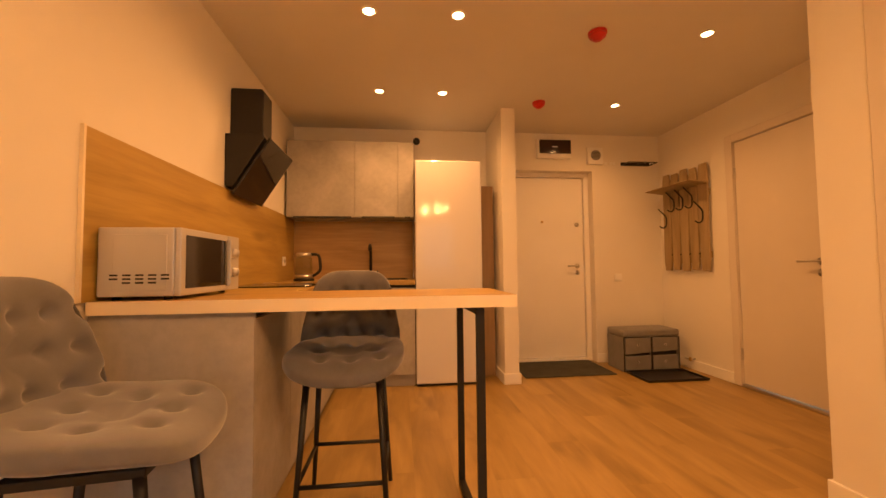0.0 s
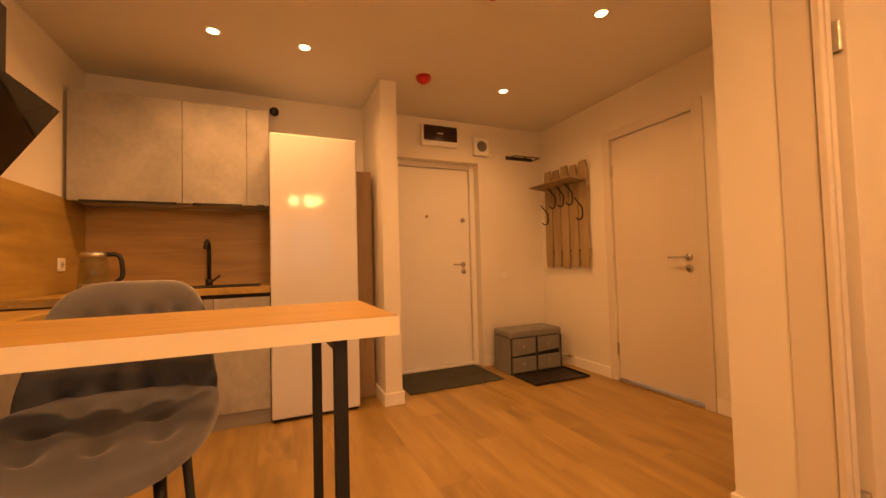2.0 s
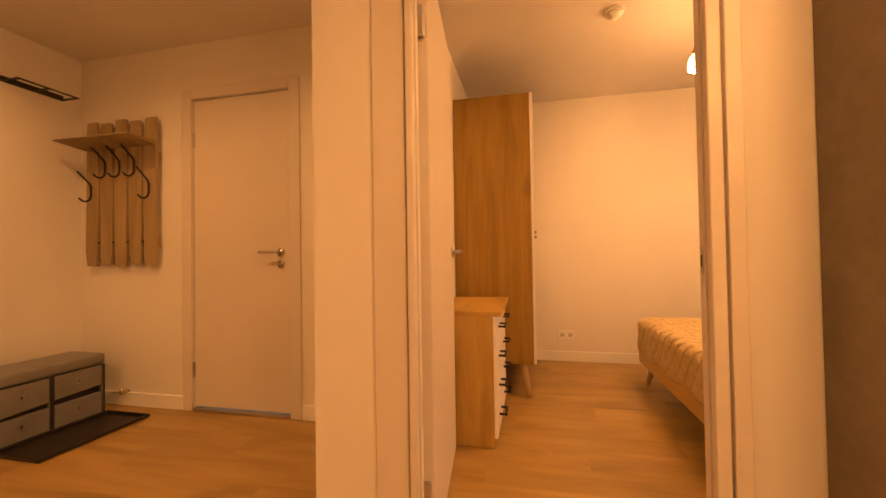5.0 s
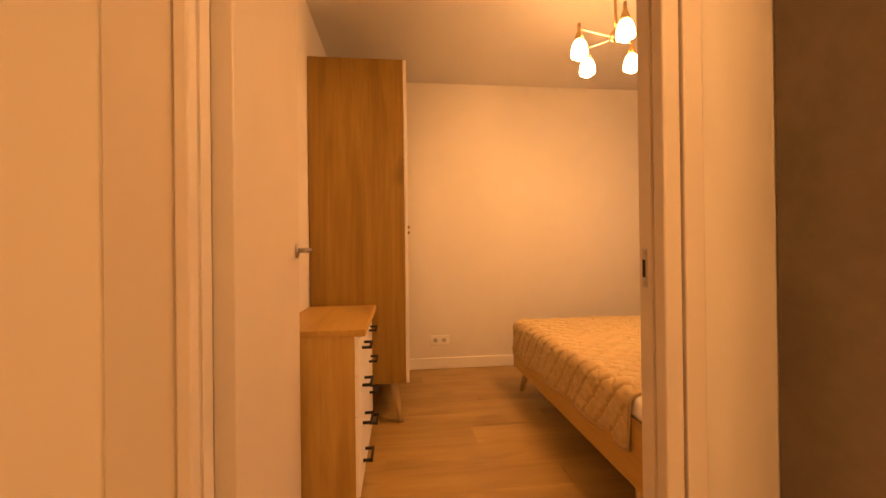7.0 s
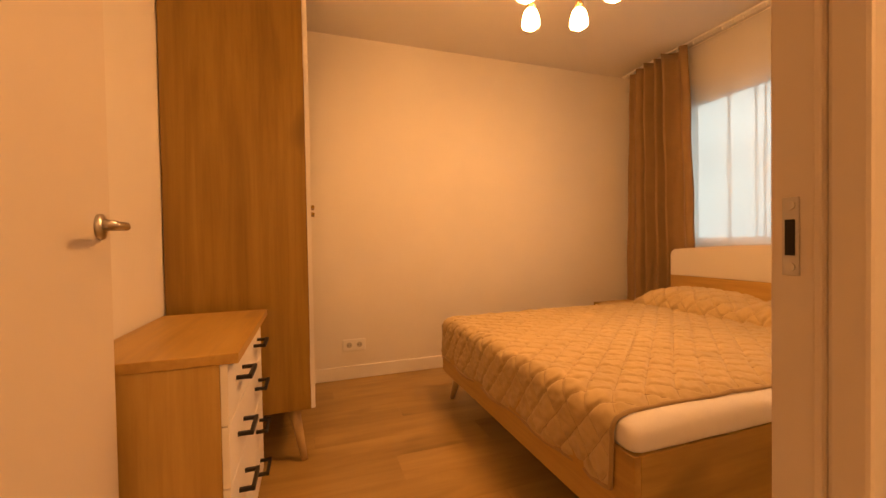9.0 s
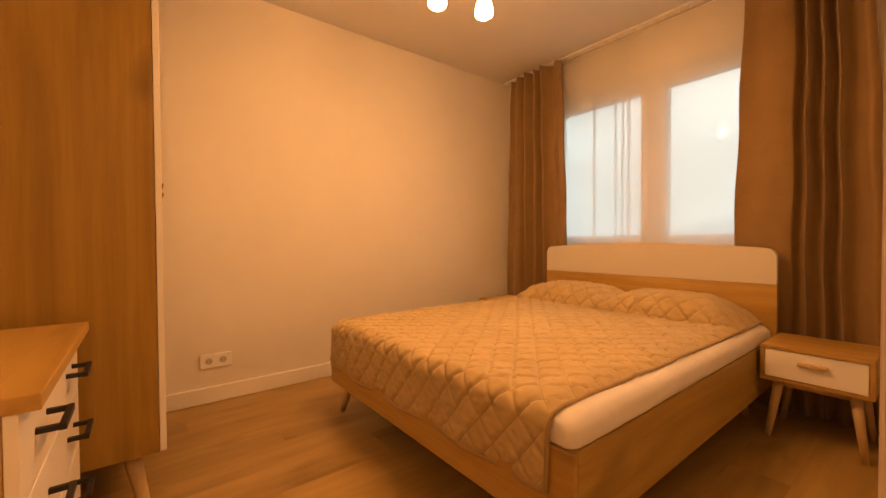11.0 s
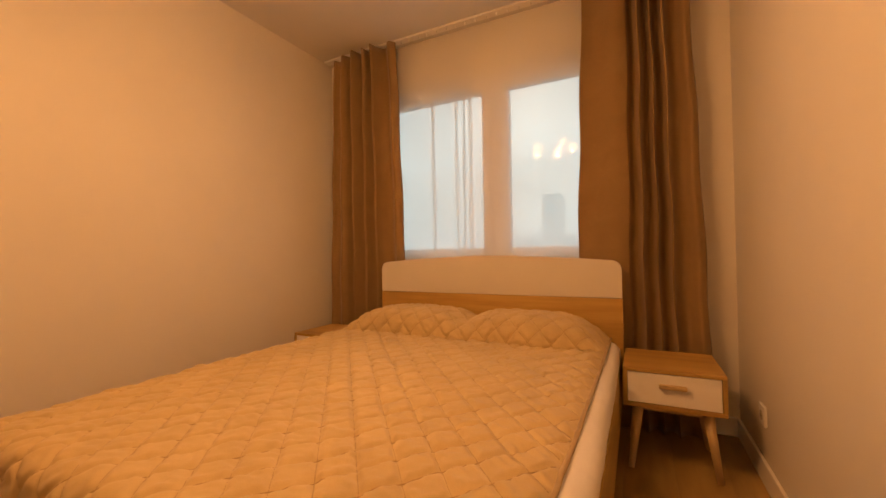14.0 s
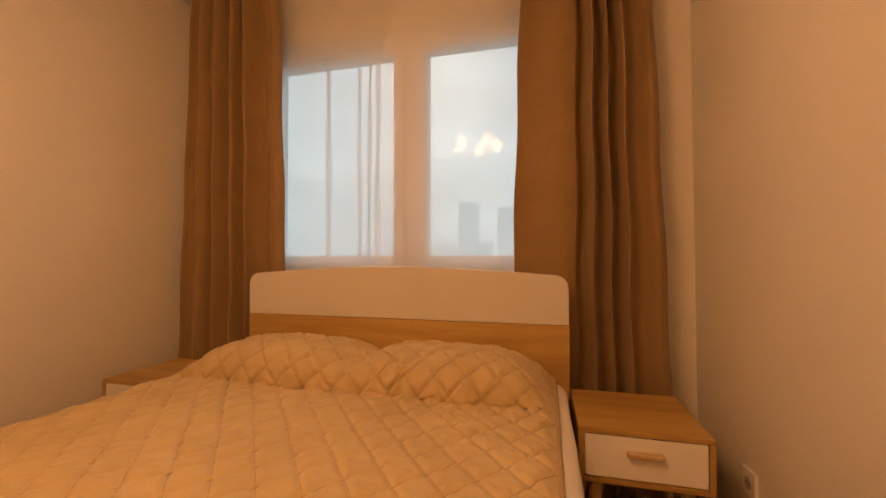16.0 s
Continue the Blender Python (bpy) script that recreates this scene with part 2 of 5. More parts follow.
# Distance haze is put in as a faint glow of facades and windows.
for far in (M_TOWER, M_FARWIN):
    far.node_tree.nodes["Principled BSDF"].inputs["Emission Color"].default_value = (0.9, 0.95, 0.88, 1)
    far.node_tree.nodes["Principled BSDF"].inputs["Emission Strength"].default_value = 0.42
M_GROUND = concrete("far_ground", (0.20, 0.22, 0.20), (0.30, 0.31, 0.29))

# ---- building helpers ----
BASE = {}


def box(bm, x0, x1, y0, y1, z0, z1, bevel=0.0, seg=2):
    made = bmesh.ops.create_cube(bm, size=1.0, matrix=Matrix.LocRotScale(((x0 + x1) / 2, (y0 + y1) / 2, (z0 + z1) / 2), None, (x1 - x0, y1 - y0, z1 - z0)))
    vs = made["verts"]
    if bevel:
        es = list({e for v in vs for e in v.link_edges})
        bmesh.ops.bevel(bm, geom=es, offset=bevel, segments=seg, affect="EDGES", profile=0.5)


def rod(bm, p, q, r0, r1=None, seg=14):
    p, q = Vector(p), Vector(q)
    r1 = r0 if r1 is None else r1
    turn = (q - p).to_track_quat("Z", "Y").to_matrix().to_4x4()
    bmesh.ops.create_cone(bm, cap_ends=True, segments=seg, radius1=r0, radius2=r1, depth=(q - p).length, matrix=Matrix.Translation((p + q) / 2) @ turn)


def tube(bm, pts, r, seg=8):
    """A bent round bar through the points."""
    rings = []
    pts = [Vector(p) for p in pts]
    side = None
    for i, p in enumerate(pts):
        d = (pts[min(i + 1, len(pts) - 1)] - pts[max(i - 1, 0)]).normalized()
        if side is None:
            side = d.orthogonal().normalized()
        side = (side - d * side.dot(d)).normalized()
        up = d.cross(side)
        rings.append([bm.verts.new(p + (side * math.cos(2 * math.pi * k / seg) + up * math.sin(2 * math.pi * k / seg)) * r) for k in range(seg)])
    for a, b in zip(rings, rings[1:]):
        for k in range(seg):
            bm.faces.new((a[k], a[(k + 1) % seg], b[(k + 1) % seg], b[k]))
    bm.faces.new(rings[0][::-1])
    bm.faces.new(rings[-1])


def lathe(bm, centre, profile, seg=28):
    """Turned shape: profile of (radius, height)."""
    c = Vector(centre)
    rings = [[bm.verts.new(c + Vector((r * math.cos(2 * math.pi * k / seg), r * math.sin(2 * math.pi * k / seg), z))) for k in range(seg)] for r, z in profile]
    for a, b in zip(rings, rings[1:]):
        for k in range(seg):
            bm.faces.new((a[k], a[(k + 1) % seg], b[(k + 1) % seg], b[k]))
    return rings


def prism(bm, outline, axis, a, b, bevel=0.0):
    """A flat outline pushed along an axis. outline: pairs in the two other axes, in order."""
    def at(u, v, w):
        return {"x": (w, u, v), "y": (u, w, v), "z": (u, v, w)}[axis]
    lo = [bm.verts.new(at(u, v, a)) for u, v in outline]
    hi = [bm.verts.new(at(u, v, b)) for u, v in outline]
    n = len(outline)
    faces = [bm.faces.new(lo), bm.faces.new(hi[::-1])]
    for k in range(n):
        faces.append(bm.faces.new((lo[k], hi[k], hi[(k + 1) % n], lo[(k + 1) % n])))
    bmesh.ops.recalc_face_normals(bm, faces=faces)
    if bevel:
        bmesh.ops.bevel(bm, geom=list({e for f in faces for e in f.edges}), offset=bevel, segments=2, affect="EDGES", profile=0.5)


def mesh(name, bm, mat, smooth=False):
    me = bpy.data.meshes.new(name)
    bm.to_mesh(me)
    bm.free()
    if smooth:
        me.polygons.foreach_set("use_smooth", [True] * len(me.polygons))
    me.materials.append(mat)
    return me


def thing(name, at, label, category, group="", kind=""):
    ob = new(name)
    ob.empty_display_size = 0.1
    ob.location = at
    BASE[ob.name] = Matrix.Translation(at)
    return tagged(ob, label, category, group, kind)


def part(name, bm, mat, parent, label="", smooth=False):
    ob = new(name, mesh(name, bm, mat, smooth))
    ob.parent = parent
    ob.matrix_parent_inverse = BASE.get(parent.name, Matrix.Identity(4)).inverted()
    return tagged(ob, label)


def solid(name, bm, mat, label, category, kind="", group="", smooth=False):
    return tagged(new(name, mesh(name, bm, mat, smooth)), label, category, group, kind)


def boxed(*args, **kw):
    bm = bmesh.new()
    box(bm, *args, **kw)
    return bm


def rods(*runs, seg=14):
    bm = bmesh.new()
    for r in runs:
        rod(bm, *r, seg=seg)
    return bm

# ---- structure ----
WX, NY, HX, SY, EX = -0.43, 4.404, 3.445, -1.56, 5.072
PX0, PX1 = 2.442, 2.484          # wall between living room and bedroom
BN, HS = 1.805, 1.963            # bedroom's north face, hall's south face
DY0, DY1, DZ = 0.82, 1.612, 2.03  # bedroom doorway


def wall(name, boxes, label):
    bm = bmesh.new()
    for b in boxes:
        box(bm, *b)
    return solid(name, bm, M_WALL, label, "wall", "structure")


TOP = CEIL + 0.15
wall("wall_west", [(WX - 0.2, WX, SY - 0.3, NY + 0.3, 0, TOP)], "smooth cream painted kitchen wall")
wall("wall_north", [(WX, 1.66, NY, NY + 0.3, 0, TOP), (2.672, HX + 0.15, NY, NY + 0.3, 0, TOP), (1.66, 2.672, NY, NY + 0.3, 2.033, TOP)], "cream painted wall round the entrance door")
wall("wall_hall_east", [(HX, HX + 0.15, HS, 2.715, 0, TOP), (HX, HX + 0.15, 3.462, NY, 0, TOP), (HX, HX + 0.15, 2.715, 3.462, 2.07, TOP)], "cream painted hall wall with an inner door")
wall("wall_bedroom_west", [(PX0, PX1, SY, DY0 - 0.012, 0, TOP), (PX0, PX1, DY1 + 0.012, HS, 0, TOP), (PX0, PX1, DY0 - 0.012, DY1 + 0.012, DZ + 0.012, TOP)], "thin cream partition with the bedroom doorway")
wall("wall_bedroom_north", [(PX1, EX, BN, HS, 0, TOP)], "cream painted bedroom wall")
wall("wall_bedroom_east", [(EX, EX + 0.2, SY - 0.3, HS, 0, TOP)], "cream painted bedroom wall with a socket")
WNX0, WNX1, WNZ0, WNZ1 = 2.98, 4.64, 0.86, 2.10
LVX0, LVX1 = 0.25, 1.91          # living room window, behind the start of the walk
wall("wall_south", [(WX, LVX0, SY - 0.3, SY, 0, TOP), (LVX1, WNX0, SY - 0.3, SY, 0, TOP), (WNX1, EX, SY - 0.3, SY, 0, TOP)]
     + [b for x0, x1 in ((LVX0, LVX1), (WNX0, WNX1)) for b in ((x0, x1, SY - 0.3, SY, 0, WNZ0), (x0, x1, SY - 0.3, SY, WNZ1, TOP))], "cream painted window wall")
wall("partition_wall", [(1.511, 1.637, 3.785, NY, 0, TOP)], "narrow cream partition beside the fridge")
solid("ceiling", boxed(WX - 0.2, EX + 0.2, SY - 0.3, NY + 0.3, CEIL, CEIL + 0.2), M_CEIL, "smooth matt white ceiling", "ceiling", "structure")


def skirting(name, x0, x1, y0, y1):
    bm = bmesh.new()
    box(bm, x0, x1, y0, y1, 0.001, 0.094, 0.004)
    solid(name, bm, M_WHITE, "white skirting board along the wall", "skirting board", "structure")


SK = 0.014
skirting("baseboard_hall_east_far", HX - SK, HX, 3.525, NY)
skirting("baseboard_hall_east_near", HX - SK, HX, HS + SK, 2.645)
skirting("baseboard_hall_south", PX0, HX - SK, HS, HS + SK)
skirting("baseboard_north", 2.675, HX - SK, NY - SK, NY)
skirting("baseboard_partition_end", 1.511 - SK, 1.637 + SK, 3.785 - SK, 3.785)
skirting("baseboard_partition_side", 1.637, 1.637 + SK, 3.786, NY)
skirting("baseboard_partition_inner", 1.511 - SK, 1.511, 3.786, NY)
skirting("baseboard_bedroom_east", EX - SK, EX, SY + SK, BN)
skirting("baseboard_bedroom_south", PX1, EX, SY, SY + SK)
skirting("baseboard_bedroom_west", PX1, PX1 + SK, SY + SK, 0.74)
skirting("baseboard_bedroom_north", 3.3, EX - SK, BN - SK, BN)
skirting("baseboard_living_south", WX, PX0, SY, SY + SK)
skirting("baseboard_living_east", PX0 - SK, PX0, SY + SK, 0.74)
skirting("baseboard_stub", PX0 - SK, PX0, 1.752, HS + SK)
skirting("baseboard_west", WX, WX + SK, SY + SK, 1.86)


def lever(parent, at, out, along, mat=M_STEEL):
    """Door lever with its rose: out, the way it stands off the leaf; along, the way the lever points."""
    at, out, along = Vector(at), Vector(out), Vector(along)
    part("rose", rods((at, at + out * 0.008, 0.026)), mat, parent, "round steel rose", True)
    bm = bmesh.new()
    tube(bm, [at, at + out * 0.035, at + out * 0.047 + along * 0.008, at + out * 0.05 + along * 0.022, at + out * 0.05 + along * 0.075, at + out * 0.05 + along * 0.125], 0.0085, 10)
    part("door_handle", bm, mat, parent, "brushed steel lever handle", True)


def escutcheon(parent, at, out, name="lock_rose", mat=M_STEEL):
    at, out = Vector(at), Vector(out)
    bm = rods((at, at + out * 0.008, 0.025))
    rod(bm, at + out * 0.008, at + out * 0.022, 0.008)
    part(name, bm, mat, parent, "round steel lock rose", True)


# entrance door, set back in the wall
door = thing("door_1", (2.14, 4.53, 0), "closed white steel entrance door with peephole", "door", kind="structure")
LY = 4.53
bm = bmesh.new()
for b in ((1.66, 1.705, LY - 0.03, LY + 0.06, 0, 2.03), (2.617, 2.67, LY - 0.03, LY + 0.06, 0, 2.03), (1.705, 2.617, LY - 0.03, LY + 0.06, 1.985, 2.03)):
    box(bm, *b, bevel=0.004)
part("door_frame", bm, M_ENTRY, door)
part("door_leaf", boxed(1.709, 2.613, LY, LY + 0.07, 0.035, 1.981, bevel=0.006), M_ENTRY, door)
part("threshold", boxed(1.66, 2.67, LY - 0.035, LY + 0.08, 0.001, 0.032, bevel=0.004), M_ENTRY, door)
lever(door, (2.535, LY, 1.017), (0, -1, 0), (-1, 0, 0))
escutcheon(door, (2.538, LY, 0.945), (0, -1, 0))
escutcheon(door, (2.54, LY, 1.467), (0, -1, 0), "upper_lock")
part("peephole", rods(((2.15, LY, 1.497), (2.15, LY - 0.008, 1.497), 0.014)), M_BRASS, door, smooth=True)

# inner door in the hall
door = thing("door_2", (HX, 3.09, 0), "closed pale laminate inner door with steel lever", "door", kind="structure")
bm = bmesh.new()
for b in ((HX - 0.012, HX, 2.65, 2.728, 0.001, 2.125), (HX - 0.012, HX, 3.452, 3.525, 0.001, 2.125), (HX - 0.012, HX, 2.728, 3.452, 2.056, 2.125)):
    box(bm, *b, bevel=0.004)
part("casing", bm, M_CASING, door)
bm = bmesh.new()
for b in ((HX, HX + 0.09, 2.716, 2.733, 0, 2.068), (HX, HX + 0.09, 3.447, 3.461, 0, 2.068), (HX, HX + 0.09, 2.733, 3.447, 2.053, 2.068)):
    box(bm, *b)
part("jamb", bm, M_CASING, door)
part("door_leaf", boxed(HX + 0.006, HX + 0.046, 2.738, 3.443, 0.03, 2.048, bevel=0.003), M_DOOR, door)
part("threshold", boxed(HX - 0.012, HX + 0.09, 2.734, 3.446, 0.001, 0.024, bevel=0.004), M_STEEL, door, "grey metal threshold")
for z in (0.27, 1.785):
    part("hinge", boxed(HX - 0.006, HX + 0.008, 3.436, 3.456, z - 0.05, z + 0.05, bevel=0.003), M_STEEL, door)
lever(door, (HX + 0.006, 2.794, 1.032), (-1, 0, 0), (0, 1, 0))
escutcheon(door, (HX + 0.006, 2.794, 0.955), (-1, 0, 0))

# bedroom doorway and its open leaf
door = thing("door_3", (2.475, 1.6, 0), "pale laminate bedroom door standing wide open", "door", kind="structure")
bm = bmesh.new()
for b in ((PX0 - 0.012, PX0, DY1 + 0.03, DY1 + 0.138, 0.001, DZ + 0.13), (PX0 - 0.024, PX0, DY0 - 0.085, DY0 - 0.044, 0.001, DZ + 0.13), (PX0 - 0.030, PX0, DY0 - 0.034, DY0, 0.001, DZ + 0.03), (PX0 - 0.030, PX0, DY1, DY1 + 0.022, 0.001, DZ + 0.03), (PX0 - 0.012, PX0, DY0 - 0.046, DY1 + 0.03, DZ + 0.035, DZ + 0.13),
          (PX1, PX1 + 0.004, DY0 - 0.085, DY0 - 0.012, 0.001, DZ + 0.1), (PX1, PX1 + 0.008, DY0 - 0.012, DY1 + 0.09, DZ + 0.012, DZ + 0.1)):
    box(bm, *b, bevel=0.004)
part("casing", bm, M_CASING, door)
bm = bmesh.new()
for b in ((PX0, PX1 + 0.002, DY0 - 0.012, DY0, 0, DZ), (PX0, PX1 + 0.002, DY1, DY1 + 0.012, 0, DZ), (PX0, PX1 + 0.002, DY0, DY1, DZ, DZ + 0.012),
          (PX0 + 0.001, PX0 + 0.008, DY0, DY0 + 0.004, 0, DZ), (PX0 + 0.001, PX0 + 0.008, DY1 - 0.004, DY1, 0, DZ)):
    box(bm, *b, bevel=0.002)
part("jamb", bm, M_CASING, door)
bm = bmesh.new()
box(bm, 2.461, 2.475, DY0, DY0 + 0.002, 0.93, 1.004, bevel=0.0008)
plate = part("strike_plate", bm, M_SILVER, door, "pale strike plate")
part("latch_hole", boxed(2.464, 2.472, DY0 + 0.0021, DY0 + 0.003, 0.949, 0.983), M_DARK, plate)
part("screw", rods(((2.4675, DY0 + 0.002, 0.996), (2.4675, DY0 + 0.004, 0.996), 0.004)), M_STEEL, plate)
part("screw", rods(((2.4675, DY0 + 0.002, 0.938), (2.4675, DY0 + 0.004, 0.938), 0.004)), M_STEEL, plate)
HA = 5.6  # degrees past square
hin = pose(2.545, 1.586, 0, 0, 0, HA)
bm = boxed(-0.024, 0.722, 0.004, 0.044, 0.012, 2.015, bevel=0.003)
bmesh.ops.transform(bm, matrix=hin, verts=bm.verts)
leaf = part("door_leaf", bm, M_DOOR, door)
for z in (0.215, 1.757):
    bm = boxed(-0.05, -0.0245, 0.012, 0.04, z - 0.052, z + 0.052, bevel=0.006)
    rod(bm, (-0.04, 0.03, z - 0.052), (-0.04, 0.03, z + 0.052), 0.009)
    bmesh.ops.transform(bm, matrix=hin, verts=bm.verts)
    part("hinge", bm, M_STEEL, door, "steel leaf hinge")
for side in (1, -1):
    lever(leaf, hin @ Vector((0.655, 0.004 if side > 0 else 0.044, 1.01)), hin.to_3x3() @ Vector((0, -side, 0)), hin.to_3x3() @ Vector((-1, 0, 0)))

# windows with two sashes
FY0, FY1 = SY - 0.11, SY - 0.04


def window(name, dx, label):
    """Two-sash window; dx moves it along the wall from the bedroom's."""
    w0, w1 = WNX0 + dx, WNX1 + dx
    win = thing(name, (3.81 + dx, SY - 0.08, WNZ0), label, "window", kind="structure")
    bm = bmesh.new()
    for b in ((w0, w0 + 0.06, FY0, FY1, WNZ0, WNZ1), (w1 - 0.06, w1, FY0, FY1, WNZ0, WNZ1), (w0 + 0.06, w1 - 0.06, FY0, FY1, WNZ1 - 0.05, WNZ1), (w0 + 0.06, w1 - 0.06, FY0, FY1, WNZ0, WNZ0 + 0.05), (3.705 + dx, 3.765 + dx, FY0, FY1, WNZ0 + 0.05, WNZ1 - 0.05)):
        box(bm, *b, bevel=0.005)
    part("window_frame", bm, M_PVC, win)
    for x0, x1 in ((3.042 + dx, 3.7 + dx), (3.77 + dx, 4.578 + dx)):
        bm = bmesh.new()
        s, za, zb = 0.054, WNZ0 + 0.052, WNZ1 - 0.052
        for b in ((x0, x0 + s, FY0 + 0.01, FY1 + 0.012, za, zb), (x1 - s, x1, FY0 + 0.01, FY1 + 0.012, za, zb), (x0 + s, x1 - s, FY0 + 0.01, FY1 + 0.012, za, za + s), (x0 + s, x1 - s, FY0 + 0.01, FY1 + 0.012, zb - s, zb)):
            box(bm, *b, bevel=0.006)
        sash = part("sash", bm, M_PVC, win)
        pane = part("pane", boxed(x0 + s - 0.005, x1 - s + 0.005, FY0 + 0.03, FY0 + 0.034, za + s - 0.005, zb - s + 0.005), M_PANE, sash, "clear glass pane")
        pane.visible_shadow = False
    part("window_sill", boxed(w0 - 0.03, w1 + 0.03, FY1 + 0.014, SY + 0.03, WNZ0 - 0.02, WNZ0 + 0.006, bevel=0.004), M_WHITE, win)


window("window_1", 0.0, "white plastic two-sash window facing a grey sky")
window("window_2", LVX0 - WNX0, "white plastic two-sash living room window")

# ---- ceiling fixtures ----
for i, (x, y) in enumerate(SPOTS):
    if i == 0:
        dl = thing("downlight", (x, y, CEIL), "small round recessed ceiling downlight, lit", "ceiling light", "kitchen downlights")
        bm = bmesh.new()
        lathe(bm, (x, y, CEIL), [(0.032, -0.002), (0.034, -0.006), (0.043, -0.006), (0.045, -0.001), (0.045, 0.0)])
        part("bezel", bm, M_WHITE, dl, "white ring", True)
        part("lens", rods(((x, y, CEIL - 0.001), (x, y, CEIL - 0.004), 0.0315)), M_LENS, dl, "glowing lens")
    else:
        copy_thing(dl, pose(x, y, CEIL))
    lamp = bpy.data.lights.new("spot", "SPOT")
    lamp.energy, lamp.color, lamp.spot_size, lamp.spot_blend, lamp.shadow_soft_size = SPOT_WATTS, WARM, radians(164), 1.0, 0.03
    new("downlight_lamp", lamp).matrix_world = look((x, y, CEIL - 0.03), (x, y, 0))


def detector(x, y, label, mat, group):
    d = thing("smoke_detector", (x, y, CEIL), label, "smoke detector", group)
    bm = bmesh.new()
    lathe(bm, (x, y, CEIL), [(0.0, -0.0005), (0.055, -0.0005), (0.055, -0.014), (0.0, -0.014)])
    part("base", bm, mat if mat is M_RED else M_PLASTIC, d, "", True)
    bm = bmesh.new()
    lathe(bm, (x, y, CEIL), [(0.0, -0.0145), (0.047, -0.0145), (0.05, -0.024), (0.045, -0.034), (0.028, -0.04), (0.026, -0.05), (0.0, -0.052)])
    part("head", bm, mat, d, "", True)
    return d


red = detector(1.81, 2.63, "round red plastic smoke detector on the ceiling", M_RED, "red detectors")
copy_thing(red, pose(1.81, 3.64, CEIL))
detector(3.745, 0.76, "round white smoke detector on bedroom ceiling", M_PLASTIC, "")


def chandelier(x, y, turn, glass):
    ch = thing("chandelier", (x, y, CEIL), "five-arm pale metal chandelier with glowing glass shades", "chandelier", "chandeliers")
    bm = bmesh.new()
    lathe(bm, (x, y, CEIL), [(0.0, -0.0005), (0.055, -0.0005), (0.05, -0.02), (0.02, -0.03), (0.0, -0.03)])
    part("canopy", bm, M_BRASS, ch, "brass ceiling cup", True)
    bm = rods(((x, y, CEIL - 0.03), (x, y, 2.14), 0.008))
    part("stem", bm, M_BRASS, ch, "", True)
    bm = bmesh.new()
    lathe(bm, (x, y, 2.11), [(0.0, 0.04), (0.018, 0.04), (0.03, 0.02), (0.03, 0.0), (0.014, -0.018), (0.0, -0.022)])
    part("hub", bm, M_BRASS, ch, "turned brass hub", True)
    for k in range(5):
        a = radians(turn + 72 * k)
        d = Vector((math.cos(a), math.sin(a), 0))
        c = Vector((x, y, 0)) + d * 0.2
        bm = bmesh.new()
        tube(bm, [Vector((x, y, 2.115)) + d * 0.02, Vector((x, y, 2.125)) + d * 0.08, Vector((x, y, 2.14)) + d * 0.15, Vector((x, y, 2.15)) + d * 0.20, Vector((c.x, c.y, 2.15))], 0.0055, 8)
        part("arm", bm, M_PLASTIC, ch, "white curved arm", True)
        arm = ch
        bm = bmesh.new()
        lathe(bm, (c.x, c.y, 2.0), [(0.0, 0.175), (0.008, 0.175), (0.009, 0.135), (0.014, 0.125), (0.026, 0.09), (0.0, 0.09)])
        part("lamp_holder", bm, M_BRASS, arm, "", True)
        bm = bmesh.new()
        lathe(bm, (c.x, c.y, 2.0), [(0.0, 0.089), (0.018, 0.089), (0.03, 0.077), (0.038, 0.056), (0.0425, 0.03), (0.0435, 0.014), (0.041, 0.005), (0.034, 0.0015), (0.0, 0.001)])
        shade = part("shade", bm, glass, arm, "glowing white glass shade", True)
        bm = bmesh.new()
        lathe(bm, (c.x, c.y, 2.0), [(0.0, 0.0), (0.024, 0.0), (0.021, -0.007), (0.013, -0.012), (0.0, -0.014)], 16)
        part("bulb", bm, M_CORE, shade, "bright bulb tip", True)
    return ch


chandelier(3.70, 0.15, 90, M_BULB)
chandelier(1.2, 0.5, 75, M_BULB_LIVING)

# ---- kitchen ----
CTZ, CFX = 0.912, 0.107
solid("splash_panel_west", boxed(WX + 0.001, WX + 0.011, 1.842, NY - 0.012, CTZ, 1.5), M_OAK_Y, "oak-look splashback panel above the worktop", "splashback", "structure")
solid("splash_panel_edge", boxed(WX + 0.001, WX + 0.014, 1.832, 1.8415, CTZ, 1.503), M_EDGE, "pale metal end strip of the splashback", "trim", "structure")
solid("splash_panel_north", boxed(WX + 0.0115, 0.742, NY - 0.011, NY - 0.001, CTZ, 1.482), M_OAK_N, "pinkish oak-look splashback behind the sink", "splashback", "structure")


# run along the west wall, ends beside the bar
unit = thing("base_cabinet", (-0.16, 2.9, 0), "concrete-grey base cabinets with a plain end panel", "cabinet")
part("end_panel", boxed(WX + 0.003, CFX, 1.886, 1.904, 0.001, 0.867, bevel=0.0015), M_CONC, unit)
part("body", boxed(WX + 0.003, CFX - 0.022, 1.905, NY - 0.003, 0.1, 0.867), M_DARK, unit)
part("plinth", boxed(WX + 0.06, CFX - 0.05, 1.905, 3.86, 0.001, 0.099), M_GREYPL, unit)
ys = [1.906, 2.35, 2.85, 3.45, 3.835]
for a, b in zip(ys, ys[1:]):
    d = part("door", boxed(CFX - 0.021, CFX - 0.001, a + 0.0015, b - 0.0015, 0.102, 0.842, bevel=0.0015), M_CONC, unit)
unit = thing("sink_cabinet", (0.43, 4.1, 0), "concrete-grey sink cabinet under oak worktop", "cabinet")
part("body", boxed(CFX, 0.742, 3.865, NY - 0.003, 0.1, 0.867), M_DARK, unit)
